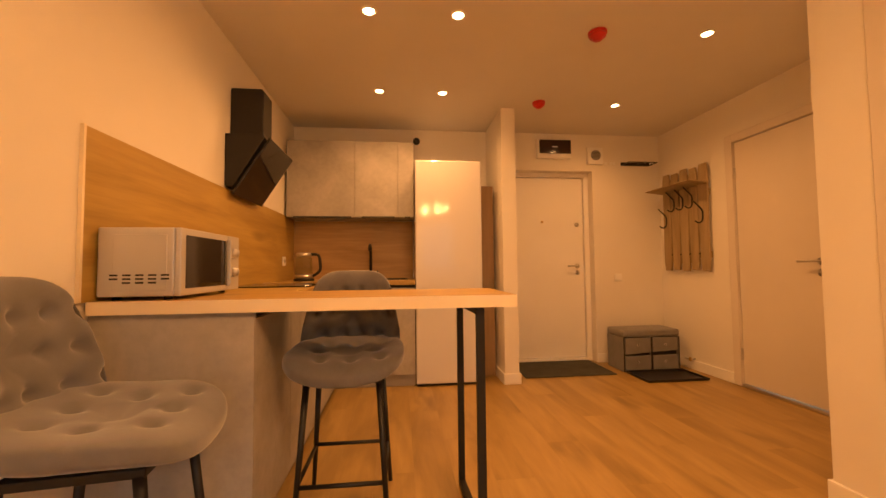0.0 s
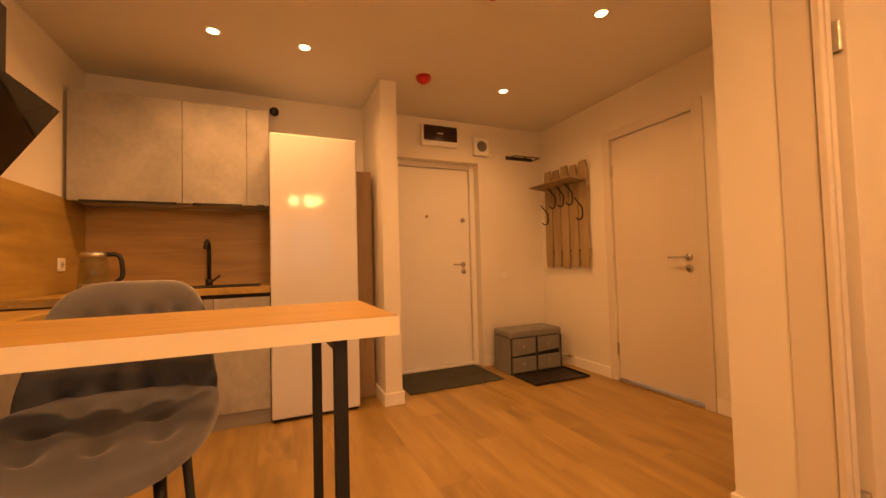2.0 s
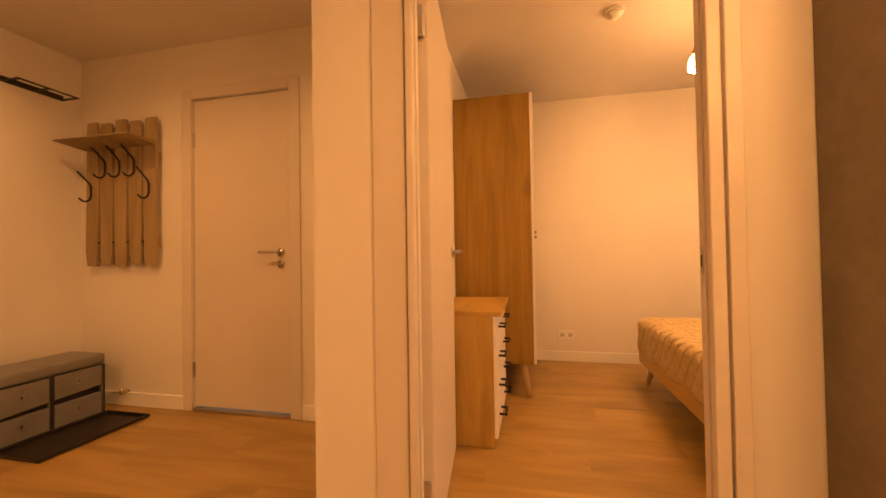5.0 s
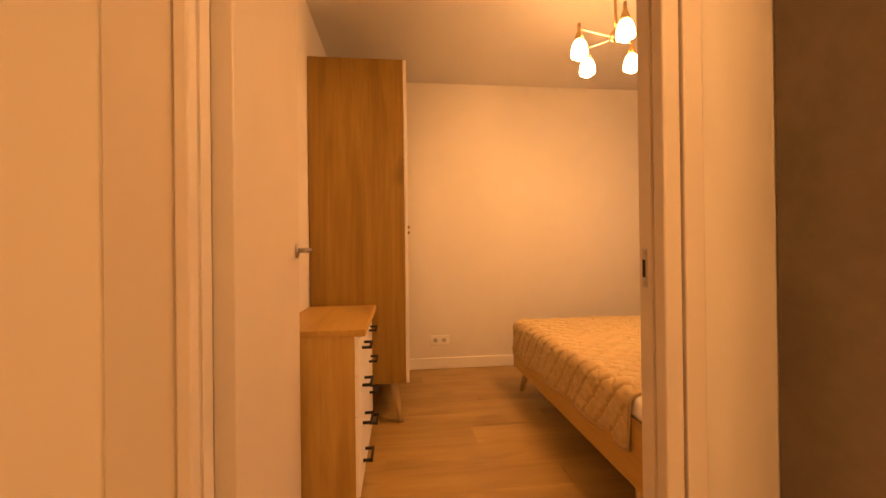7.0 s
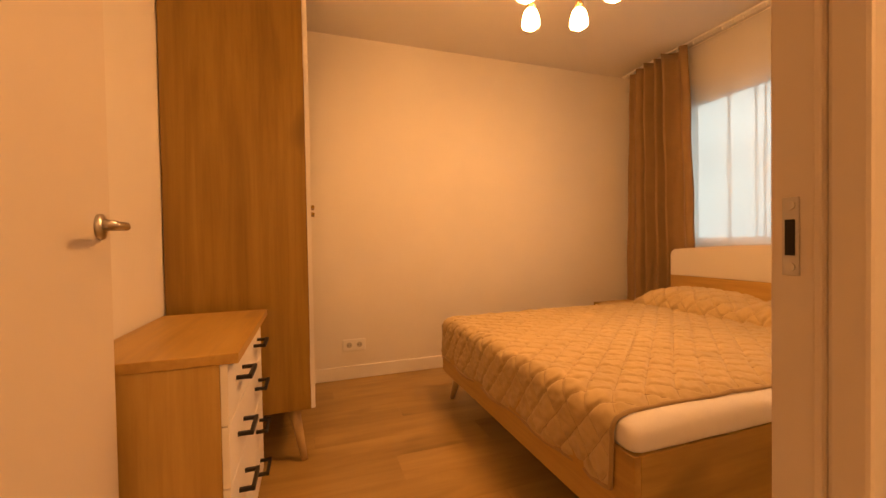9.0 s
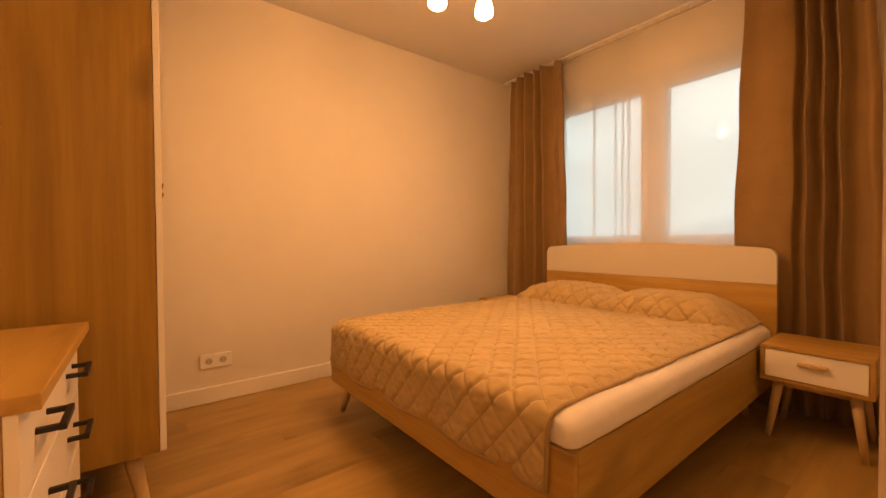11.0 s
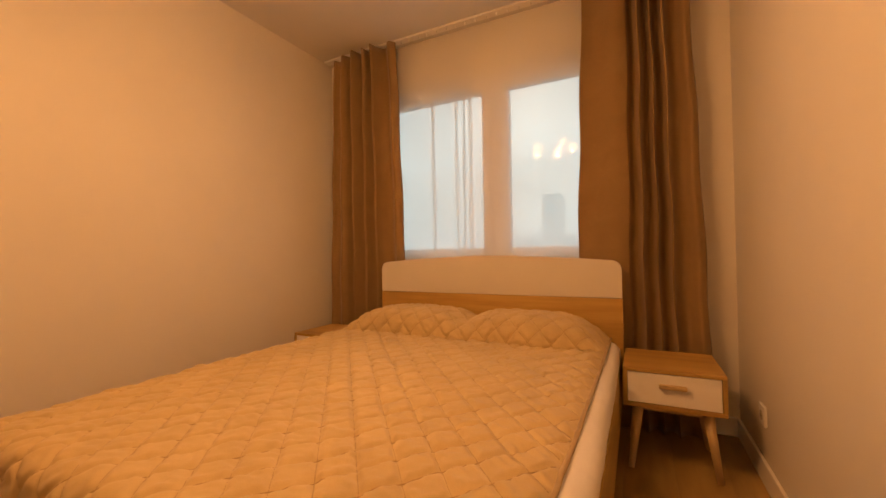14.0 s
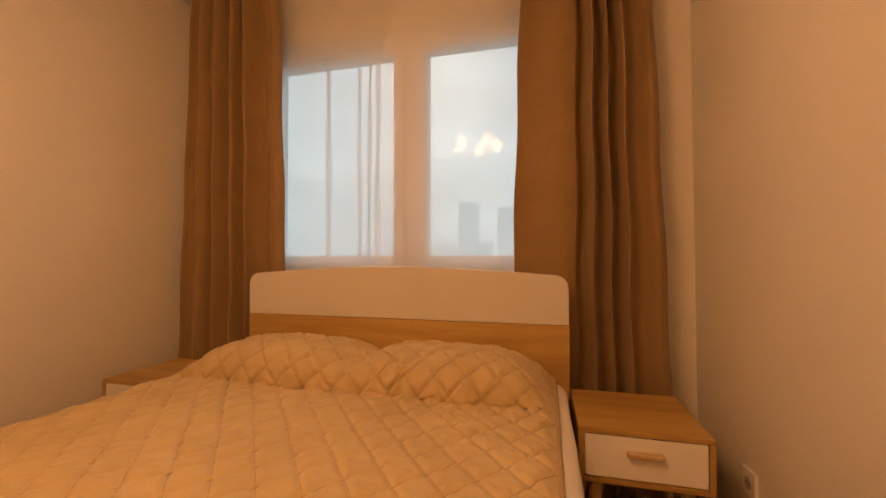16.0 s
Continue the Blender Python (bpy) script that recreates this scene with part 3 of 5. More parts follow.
part("plinth", boxed(CFX - 0.045, 0.742, 3.872, 3.888, 0.001, 0.099), M_GREYPL, unit)
for a, b in ((CFX + 0.002, 0.41), (0.413, 0.741)):
    part("door", boxed(a, b, 3.844, 3.864, 0.102, 0.842, bevel=0.0015), M_CONC, unit)
# Dark strip put in for the shade of the slit beside the fridge.
part("slit_shade", boxed(0.7425, 0.7445, 3.86, 4.3, 0.001, 0.867), M_DARK, unit)

prof = [(WX + 0.013, 2.322), (CFX + 0.018, 2.322), (CFX + 0.018, 3.825), (0.743, 3.825), (0.743, NY - 0.012), (WX + 0.013, NY - 0.012)]
bm = bmesh.new()
prism(bm, prof, "z", 0.869, CTZ - 0.001, 0.002)
solid("worktop", bm, M_OAK_Y, "oak-look laminate L-shaped worktop", "worktop")
bar = thing("bar_counter", (0.3, 2.09, 0), "oak-look bar counter on a black steel frame", "bar counter")
BY0, BY1, BX1 = 1.863, 2.32, 1.043
part("top", boxed(WX + 0.012, BX1, BY0 + 0.002, BY1, 0.868, CTZ + 0.001, bevel=0.0015), M_OAK_X, bar)
part("edge_band", boxed(WX + 0.012, BX1 + 0.001, BY0 - 0.0005, BY0 + 0.0015, 0.868, CTZ + 0.0005), M_EDGE, bar, "pale front edge")
bm = bmesh.new()
prism(bm, [(0.898, 0.0015), (0.929, 0.0015), (0.929, 0.866), (0.898, 0.866)], "y", 1.9, 1.926, 0.002)
part("front_post", bm, M_BLACK, bar, "square black steel post")
part("back_post", boxed(0.882, 0.911, 2.292, 2.318, 0.0015, 0.866, bevel=0.002), M_BLACK, bar, "square black steel post")
for nm, za in (("floor_rail", 0.0015), ("top_rail", 0.836)):
    bm = bmesh.new()
    prism(bm, [(0.8985, 1.9265), (0.9285, 1.9265), (0.9105, 2.2915), (0.8825, 2.2915)], "z", za, za + 0.029, 0.001)
    part(nm, bm, M_BLACK, bar)

hob = thing("induction_hob", (-0.13, 3.2, CTZ), "flat black glass hob set into the worktop", "hob")
part("glass", boxed(-0.39, 0.10, 2.75, 3.32, CTZ - 0.0005, CTZ + 0.006, bevel=0.002), M_BLKGLASS, hob)
for x, y in ((-0.27, 2.9), (-0.03, 2.9), (-0.27, 3.17), (-0.03, 3.17)):
    bm = bmesh.new()
    lathe(bm, (x, y, CTZ + 0.0062), [(0.078, 0.0), (0.078, 0.0004), (0.082, 0.0004), (0.082, 0.0)])
    part("ring", bm, M_GREYPL, hob, "thin grey cooking ring")

up = thing("wall_cabinet", (0.17, 4.24, 1.48), "concrete-grey wall cabinets with black grip strips", "cabinet")
part("body", boxed(-0.405, 0.742, 4.1, NY - 0.002, 1.49, 2.19), M_CONC, up)
for a, b in ((-0.405, 0.2), (0.203, 0.595), (0.598, 0.742)):
    d = part("door", boxed(a, b, 4.08, 4.099, 1.486, 2.192, bevel=0.0015), M_CONC, up)
    part("grip", boxed(a + 0.06, b - 0.03, 4.076, 4.0795, 1.478, 1.492), M_BLACK, d, "black grip strip")
part("under_lamp", boxed(-0.35, 0.3, 4.13, 4.18, 1.474, 1.489, bevel=0.003), M_GREYPL, up)

hood = thing("cooker_hood", (WX, 3.18, 1.5), "slanted black glass wall-mounted cooker hood", "cooker hood")
part("chimney", boxed(WX + 0.001, -0.23, 2.955, 3.11, 1.8, 2.135, bevel=0.004), M_BLACK, hood, "black steel duct cover")
part("upper_chimney", boxed(WX + 0.001, -0.245, 2.965, 3.1, 2.135, 2.15), M_BLACK, hood)
bm = bmesh.new()
prism(bm, [(WX + 0.001, 1.515), (WX + 0.05, 1.515), (-0.2, 1.815), (-0.21, 1.84), (WX + 0.001, 1.835)], "y", 2.885, 3.39, 0.003)
part("body", bm, M_BLACK, hood)
bm = bmesh.new()
prism(bm, [(-0.395, 1.475), (-0.38, 1.468), (-0.165, 1.81), (-0.178, 1.818)], "y", 2.895, 3.38, 0.001)
part("front_glass", bm, M_BLKGLASS, hood, "tilted black glass front")
bm = bmesh.new()
prism(bm, [(-0.33, 1.57), (-0.322, 1.565), (-0.22, 1.725), (-0.228, 1.73)], "y", 3.02, 3.31, 0.001)
part("filter_flap", bm, M_BLKGLASS, hood)

fr = thing("fridge", (1.04, 4.1, 0), "tall glossy white two-door fridge freezer", "fridge")
FX0, FX1, FYF = 0.747, 1.331, 3.812
part("body", boxed(FX0 + 0.002, FX1 - 0.002, FYF + 0.062, NY - 0.03, 0.022, 1.95, bevel=0.004), M_GLOSS, fr)
part("upper_door", boxed(FX0, FX1, FYF, FYF + 0.06, 0.757, 1.955, bevel=0.012), M_GLOSS, fr)
part("lower_door", boxed(FX0, FX1, FYF, FYF + 0.06, 0.022, 0.742, bevel=0.012), M_GLOSS, fr)
part("grip_strip", boxed(FX0 + 0.02, FX1 - 0.02, FYF + 0.02, FYF + 0.06, 0.743, 0.756), M_GREYPL, fr)
part("handle", boxed(FX1 - 0.16, FX1 - 0.02, FYF - 0.006, FYF + 0.02, 0.741, 0.757, bevel=0.003), M_STEEL, fr)
part("plinth", boxed(FX0 + 0.01, FX1 - 0.01, FYF + 0.03, NY - 0.05, 0.001, 0.021), M_DARK, fr)
bm = bmesh.new()
prism(bm, [(1.345, 0.001), (1.495, 0.001), (1.492, 1.78), (1.348, 1.78)], "y", 4.05, 4.07, 0.002)
solid("leaning_board", bm, M_BOARD, "tall brown oak-look board standing beside fridge", "board")
cm = thing("security_camera", (0.79, 4.37, 2.28), "small black ball camera on the wall", "camera")
part("mount", rods(((0.785, NY - 0.001, 2.3), (0.785, NY - 0.04, 2.295), 0.024, 0.018)), M_BLACK, cm, "", True)
bm = bmesh.new()
bmesh.ops.create_uvsphere(bm, u_segments=20, v_segments=12, radius=0.036, matrix=Matrix.Translation((0.783, NY - 0.07, 2.288)))
ball = part("ball", bm, M_BLACK, cm, "", True)
part("lens", rods(((0.78, NY - 0.1, 2.28), (0.778, NY - 0.109, 2.277), 0.014)), M_BLKGLASS, ball)

# microwave on the bar, its door towards the hall
mw = thing("microwave", (-0.27, 2.13, CTZ), "silver microwave oven with dark glass door", "microwave")
MX0, MX1, MY0, MY1, MZ0, MZ1 = -0.408, -0.14, 1.89, 2.38, 0.926, 1.165
part("case", boxed(MX0, MX1 - 0.022, MY0, MY1, MZ0, MZ1, bevel=0.006), M_SILVER, mw)
part("case_panel", boxed(MX0 + 0.05, MX1 - 0.045, MY0 - 0.002, MY0 + 0.004, MZ0 + 0.02, MZ1 - 0.025, bevel=0.0018), M_SILVER, mw, "pressed side panel")
for i in range(5):
    for j in range(3 if 0 < i < 4 else 2):
        x, z = MX0 + 0.055 + i * 0.041, 1.0 - 0.013 * j
        part("vent_slot", boxed(x - 0.013, x + 0.013, MY0 - 0.0032, MY0 - 0.0018, z - 0.003, z + 0.003), M_DARK, mw)
d = part("door", boxed(MX1 - 0.021, MX1, MY0 + 0.001, MY1 - 0.12, MZ0, MZ1, bevel=0.005), M_SILVER, mw)
part("door_glass", boxed(MX1 + 0.0005, MX1 + 0.002, MY0 + 0.03, MY1 - 0.15, MZ0 + 0.025, MZ1 - 0.025), M_BLKGLASS, d, "dark glass")
part("handle", boxed(MX1 + 0.004, MX1 + 0.022, MY1 - 0.147, MY1 - 0.127, MZ0 + 0.02, MZ1 - 0.02, bevel=0.005), M_SILVER, d)
p = part("control_panel", boxed(MX1 - 0.021, MX1 - 0.001, MY1 - 0.118, MY1, MZ0, MZ1, bevel=0.004), M_SILVER, mw)
for z in (1.005, 1.09):
    part("knob", rods(((MX1 - 0.002, MY1 - 0.06, z), (MX1 + 0.018, MY1 - 0.06, z), 0.022, 0.018)), M_SILVER, p, "round silver knob", True)
for x, y in ((MX0 + 0.04, MY0 + 0.04), (MX1 - 0.06, MY0 + 0.04), (MX0 + 0.04, MY1 - 0.04), (MX1 - 0.06, MY1 - 0.04)):
    part("foot", rods(((x, y, CTZ + 0.001), (x, y, MZ0), 0.014)), M_DARK, mw)

kt = thing("kettle", (-0.2, 3.88, CTZ), "glass electric kettle with a black handle", "kettle")
kc = (-0.2, 3.88, CTZ)
bm = bmesh.new()
lathe(bm, kc, [(0.0, 0.0005), (0.085, 0.0005), (0.085, 0.018), (0.075, 0.022), (0.0, 0.022)])
part("base", bm, M_BLACK, kt, "black round base", True)
bm = bmesh.new()
lathe(bm, kc, [(0.0, 0.0225), (0.074, 0.0225), (0.074, 0.055), (0.0, 0.055)])
part("heater", bm, M_STEEL, kt, "steel heating foot", True)
bm = bmesh.new()
lathe(bm, kc, [(0.0, 0.0555), (0.073, 0.0555), (0.071, 0.12), (0.062, 0.205), (0.059, 0.205), (0.068, 0.12), (0.07, 0.058), (0.0, 0.058)])
part("jug", bm, M_KETTLE, kt, "clear glass jug", True)
bm = bmesh.new()
lathe(bm, kc, [(0.0, 0.206), (0.064, 0.206), (0.066, 0.225), (0.058, 0.24), (0.0, 0.243)])
part("lid", bm, M_STEEL, kt, "steel collar and lid", True)
bm = bmesh.new()
tube(bm, [(-0.142, 3.88, CTZ + 0.226), (-0.10, 3.878, CTZ + 0.226), (-0.078, 3.877, CTZ + 0.215), (-0.068, 3.876, CTZ + 0.185), (-0.062, 3.876, CTZ + 0.115), (-0.068, 3.876, CTZ + 0.085), (-0.095, 3.877, CTZ + 0.06), (-0.128, 3.88, CTZ + 0.042)], 0.0125, 10)
part("handle", bm, M_BLACK, kt, "black curved handle", True)

sk = thing("kitchen_sink", (0.43, 4.1, CTZ), "dark inset kitchen sink in the worktop", "sink")
bm = bmesh.new()
for b in ((0.2, 0.68, 3.9, 3.92), (0.2, 0.68, 4.24, 4.26), (0.2, 0.22, 3.92, 4.24), (0.66, 0.68, 3.92, 4.24)):
    box(bm, *b, CTZ - 0.0005, CTZ + 0.006, bevel=0.002)
part("rim", bm, M_BLACK, sk)
part("bowl", boxed(0.22, 0.66, 3.92, 4.24, CTZ - 0.0005, CTZ + 0.0015), M_DARK, sk)
tp = thing("tap", (0.33, 4.29, CTZ), "tall slim matt black kitchen tap", "tap")
part("base", rods(((0.33, 4.29, CTZ), (0.33, 4.29, CTZ + 0.05), 0.024)), M_BLACK, tp, "", True)
bm = bmesh.new()
tube(bm, [(0.33, 4.29, CTZ + 0.05), (0.33, 4.29, CTZ + 0.24), (0.33, 4.28, CTZ + 0.29), (0.33, 4.25, CTZ + 0.32), (0.33, 4.2, CTZ + 0.325), (0.33, 4.15, CTZ + 0.31), (0.33, 4.13, CTZ + 0.27)], 0.0135, 12)
part("spout", bm, M_BLACK, tp, "", True)
part("lever", rods(((0.355, 4.29, CTZ + 0.035), (0.40, 4.28, CTZ + 0.075), 0.007)), M_BLACK, tp, "", True)


def socket(at, out, wide, label, gangs=1, group=""):
    """Wall socket plate; out is the way it faces, wide the way its gangs run."""
    at, out, wide = Vector(at), Vector(out), Vector(wide)
    s = thing("wall_socket", at, label, "socket", group)
    m = Matrix((wide, out, Vector((0, 0, 1)))).transposed().to_4x4()
    m.translation = at
    bm = boxed(-0.04 * gangs, 0.04 * gangs, 0.0005, 0.011, -0.04, 0.04, bevel=0.003)
    bmesh.ops.transform(bm, matrix=m, verts=bm.verts)
    bmesh.ops.recalc_face_normals(bm, faces=bm.faces)
    part("plate", bm, M_PLASTIC, s)
    for g in range(gangs):
        x = (g - (gangs - 1) / 2) * 0.072
        bm = rods(((x, 0.0112, 0), (x, 0.0122, 0), 0.0195))
        bmesh.ops.transform(bm, matrix=m, verts=bm.verts)
        well = part("well", bm, M_WELL, s, "flat round well, recess shade in its grey")
        bm = rods(((x - 0.009, 0.0122, 0), (x - 0.009, 0.0128, 0), 0.003), ((x + 0.009, 0.0122, 0), (x + 0.009, 0.0128, 0), 0.003))
        bmesh.ops.transform(bm, matrix=m, verts=bm.verts)
        part("pin_holes", bm, M_DARK, well)
    return s


def switch(at, out, wide, label):
    at, out, wide = Vector(at), Vector(out), Vector(wide)
    s = thing("light_switch", at, label, "switch")
    m = Matrix((wide, out, Vector((0, 0, 1)))).transposed().to_4x4()
    m.translation = at
    for nm, b in (("plate", (-0.04, 0.04, 0.0005, 0.009, -0.04, 0.04)), ("rocker", (-0.027, 0.027, 0.0095, 0.013, -0.027, 0.027))):
        bm = boxed(*b, bevel=0.002)
        bmesh.ops.transform(bm, matrix=m, verts=bm.verts)
        bmesh.ops.recalc_face_normals(bm, faces=bm.faces)
        part(nm, bm, M_PLASTIC, s)


socket((WX + 0.0115, 4.05, 1.085), (1, 0, 0), (0, 1, 0), "white socket on the oak splashback")
switch((2.931, NY, 0.888), (0, -1, 0), (1, 0, 0), "white light switch beside the entrance")
switch((HX, 2.51, 0.885), (-1, 0, 0), (0, 1, 0), "white light switch beside the inner door")


def puff(bm, a, b, h, n=3.2, us=96, vs=52, pr=0.45, pz=0.55):
    """Soft pad: a squashed sphere with a squarish outline, centred at the origin."""
    made = bmesh.ops.create_uvsphere(bm, u_segments=us, v_segments=vs, radius=1.0)
    for v in made["verts"]:
        x, y, z = v.co
        r = math.hypot(x, y)
        if r > 1e-6:
            q = (abs(x / r) ** n + abs(y / r) ** n) ** (-1 / n)
            rr = r ** pr
            v.co = Vector((x / r * q * rr * a, y / r * q * rr * b, math.copysign(abs(z) ** pz, z) * h))
        else:
            v.co = Vector((0, 0, z * h))
    return made["verts"]


def stool(x, y):
    """Bar stool that faces -y."""
    st = thing("bar_stool", (x, y, 0), "grey tufted velvet bar stool with black metal legs", "bar stool", "bar stools")
    m = Matrix.Translation((x, y, 0))
    bm = bmesh.new()
    for v in puff(bm, 0.245, 0.225, 0.04):
        c = v.co
        if c.z > 0:
            for i in range(-1, 2):
                for j in range(-1, 2):
                    d2 = (c.x - i * 0.12 - (j % 2) * 0.03) ** 2 + (c.y - j * 0.115) ** 2
                    c.z -= 0.022 * math.exp(-d2 / 0.0005) + 0.004 * math.exp(-d2 / 0.002)
        c.z += 0.62 + 0.045 * max(0, (c.y / 0.22)) ** 2 + 0.03 * (c.x / 0.24) ** 2 - 0.03 * max(0, -c.y / 0.22) ** 3
        c.y -= 0.03
    bmesh.ops.transform(bm, matrix=m, verts=bm.verts)
    part("seat", bm, M_VELVET, st, "tufted grey velvet seat", True)
    bm = bmesh.new()
    for v in puff(bm, 0.235, 0.215, 0.032, n=4.5):
        c = v.co
        if c.z > 0:
            for i in range(-2, 3):
                for j in range(-1, 2):
                    d2 = (c.x - i * 0.095 - (j % 2) * 0.045) ** 2 + (c.y - j * 0.105) ** 2
                    c.z -= 0.025 * math.exp(-d2 / 0.00045) + 0.006 * math.exp(-d2 / 0.002)
        u = max(0.0, (c.y + 0.215) / 0.43)
        wide = 1.03 - 0.31 * u ** 1.25
        px, py = c.x * wide, 0.185 + 0.075 * u - c.z - 0.10 * (c.x / 0.235) ** 2 * (1 - 0.35 * u)
        c.x, c.y, c.z = px, py, 0.6 + 0.405 * u
    bmesh.ops.transform(bm, matrix=m, verts=bm.verts)
    bmesh.ops.recalc_face_normals(bm, faces=bm.faces)
    part("backrest", bm, M_VELVET, st, "curved tufted velvet backrest", True)
    part("seat_frame", boxed(x - 0.15, x + 0.15, y - 0.16, y + 0.12, 0.556, 0.578, bevel=0.004), M_BLACK, st)

    def at(sx, sy, z):
        k = z / 0.56
        return (x + sx * (0.178 - 0.036 * k), y - 0.015 + sy * (0.19 - 0.06 * k), z)
    for sx in (-1, 1):
        for sy in (-1, 1):
            part("leg", rods((at(sx, sy, 0.001), at(sx, sy, 0.56), 0.0095, 0.0135)), M_BLACK, st, "", True)
    for a, b, z in (((-1, -1), (1, -1), 0.182), ((-1, 1), (1, 1), 0.196), ((-1, -1), (-1, 1), 0.189), ((1, -1), (1, 1), 0.189)):
        part("rung", rods((at(*a, z), at(*b, z), 0.0085)), M_BLACK, st, "", True)
    return st


st = stool(0.385, 2.21)
copy_thing(st, pose(-0.125, 1.53, 0, 0, 0, 97))

# ---- hall ----
bm = boxed(1.745, 2.615, 3.93, 4.49, 0.001, 0.010, bevel=0.003)
solid("door_mat", bm, M_MAT, "dark olive ribbed doormat before the entrance", "doormat")
tr = thing("boot_tray", (3.02, 3.81, 0), "shallow black plastic boot tray", "tray")
T = (2.735, 3.312, 3.645, 3.985)
part("floor", boxed(T[0] + 0.004, T[1] - 0.004, T[2] + 0.004, T[3] - 0.004, 0.001, 0.006), M_TRAY, tr)
bm = bmesh.new()
for b in ((T[0], T[1], T[2], T[2] + 0.012), (T[0], T[1], T[3] - 0.012, T[3]), (T[0], T[0] + 0.012, T[2] + 0.012, T[3] - 0.012), (T[1] - 0.012, T[1], T[2] + 0.012, T[3] - 0.012)):
    box(bm, *b, 0.001, 0.022, bevel=0.004)
part("rim", bm, M_TRAY, tr)

bn = thing("storage_bench", (3.02, 4.15, 0), "grey fabric storage bench with four drawers", "bench")
X0, X1, Y0, Y1 = 2.725, 3.305, 4.0, 4.285
bm = bmesh.new()
for b in ((X0, X0 + 0.014, Y0, Y1, 0.001, 0.325), (X1 - 0.014, X1, Y0, Y1, 0.001, 0.325), (X0 + 0.014, X1 - 0.014, Y1 - 0.014, Y1, 0.001, 0.325), (X0 + 0.014, X1 - 0.014, Y0, Y1 - 0.014, 0.001, 0.012), (3.008, 3.022, Y0 + 0.01, Y1 - 0.014, 0.012, 0.325)):
    box(bm, *b, bevel=0.002)
part("body", bm, M_BENCH, bn)
for b in ((X0 + 0.002, X0 + 0.013, 0.003, 0.325), (X1 - 0.013, X1 - 0.002, 0.003, 0.325), (3.006, 3.024, 0.012, 0.325)):
    part("front_trim", boxed(b[0], b[1], Y0 - 0.003, Y0 - 0.0002, b[2], b[3], bevel=0.001), M_DARK, bn, "black edge binding")
# Added dark sheet that stands in for the shade between the drawers.
part("drawer_gap_shade", boxed(X0 + 0.015, X1 - 0.015, Y0 + 0.03, Y0 + 0.035, 0.014, 0.324), M_DARK, bn)
bm = boxed(X0 - 0.003, X1 + 0.003, Y0 - 0.004, Y1 + 0.002, 0.326, 0.395, bevel=0.018, seg=3)
part("lid", bm, M_BENCH, bn, "padded grey lid", True)
for xa, xb in ((X0 + 0.023, 3.002), (3.028, X1 - 0.023)):
    for k, (za, zb) in enumerate(((0.018, 0.147), (0.164, 0.318))):
        bm = bmesh.new()
        tilt = 0.055 if k else 0.0
        prism(bm, [(xa, za + tilt * (xa - X0)), (xb, za + tilt * (xb - X0)), (xb, zb), (xa, zb)], "y", Y0 - 0.002, Y0 + 0.028, 0.003)
        dr = part("drawer", bm, M_BENCH, bn)
        c = (xa + xb) / 2
        bm = rods(((c, Y0 - 0.0022, (za + zb) / 2 + 0.01), (c, Y0 - 0.0045, (za + zb) / 2 + 0.01), 0.011), seg=16)
        part("grommet", bm, M_STEEL, dr, "steel finger ring")
        part("grommet_hole", rods(((c, Y0 - 0.0046, (za + zb) / 2 + 0.01), (c, Y0 - 0.0052, (za + zb) / 2 + 0.01), 0.007)), M_DARK, dr)

rk = thing("coat_rack", (HX, 3.99, 0.96), "rustic plank coat rack with shelf and black hooks", "coat rack")
n, ya, yb = 5, 3.687, 4.305
w = (yb - ya) / n
def rustic_plank(y0, y1, z0, z1, seed):
    """Sawn board with softly waney long edges and rounded ends."""
    rng = random.Random(seed)
    p1, p2 = rng.uniform(0, 6), rng.uniform(0, 6)
    left, right = [], []
    for i in range(13):
        h = i / 12
        end = 0.012 * (max(0.0, 1 - h * 14) ** 2 + max(0.0, 1 - (1 - h) * 14) ** 2)
        z = z0 + (z1 - z0) * h
        left.append((y0 + end + 0.0035 * math.sin(7 * h + p1), z))
        right.append((y1 - end + 0.0035 * math.sin(6 * h + p2), z))
    bm = bmesh.new()
    prism(bm, left + right[::-1], "x", HX - 0.046, HX - 0.026, 0.003)
    return bm


for k in range(n):
    a = ya + k * w
    z1 = 1.955 + (0.0, -0.012, 0.006, -0.01, 0.004)[k]
    part("plank", rustic_plank(a + 0.009, a + w - 0.009, 0.958 + (0.0, 0.008, -0.006, 0.006, 0.0)[k], z1, k), M_RUSTIC, rk)
part("batten", boxed(HX - 0.0255, HX - 0.001, ya + 0.02, yb - 0.02, 1.66, 1.72, bevel=0.002), M_RUSTIC, rk)
part("batten", boxed(HX - 0.0255, HX - 0.001, ya + 0.02, yb - 0.02, 1.08, 1.14, bevel=0.002), M_RUSTIC, rk)
bm = bmesh.new()
prism(bm, [(3.20, 1.782), (3.205, 1.79), (HX - 0.0465, 1.79), (HX - 0.0465, 1.762), (3.26, 1.776)], "y", ya + 0.004, yb - 0.004, 0.002)
part("shelf", bm, M_RUSTIC, rk, "wooden shelf board")


def coat_hook(y, z):
    """Bent bar: a straight prong slanting out, an upright and a curled foot."""
    x = HX - 0.053
    bm = bmesh.new()
    tube(bm, [(x - 0.085, y, z), (x - 0.045, y, z - 0.038), (x - 0.008, y, z - 0.074), (x, y, z - 0.092), (x, y, z - 0.155), (x - 0.008, y, z - 0.18), (x - 0.028, y, z - 0.197), (x - 0.052, y, z - 0.197), (x - 0.075, y, z - 0.18)], 0.0065, 8)
    part("hook", bm, M_BLACK, rk, "black bent steel hook", True)


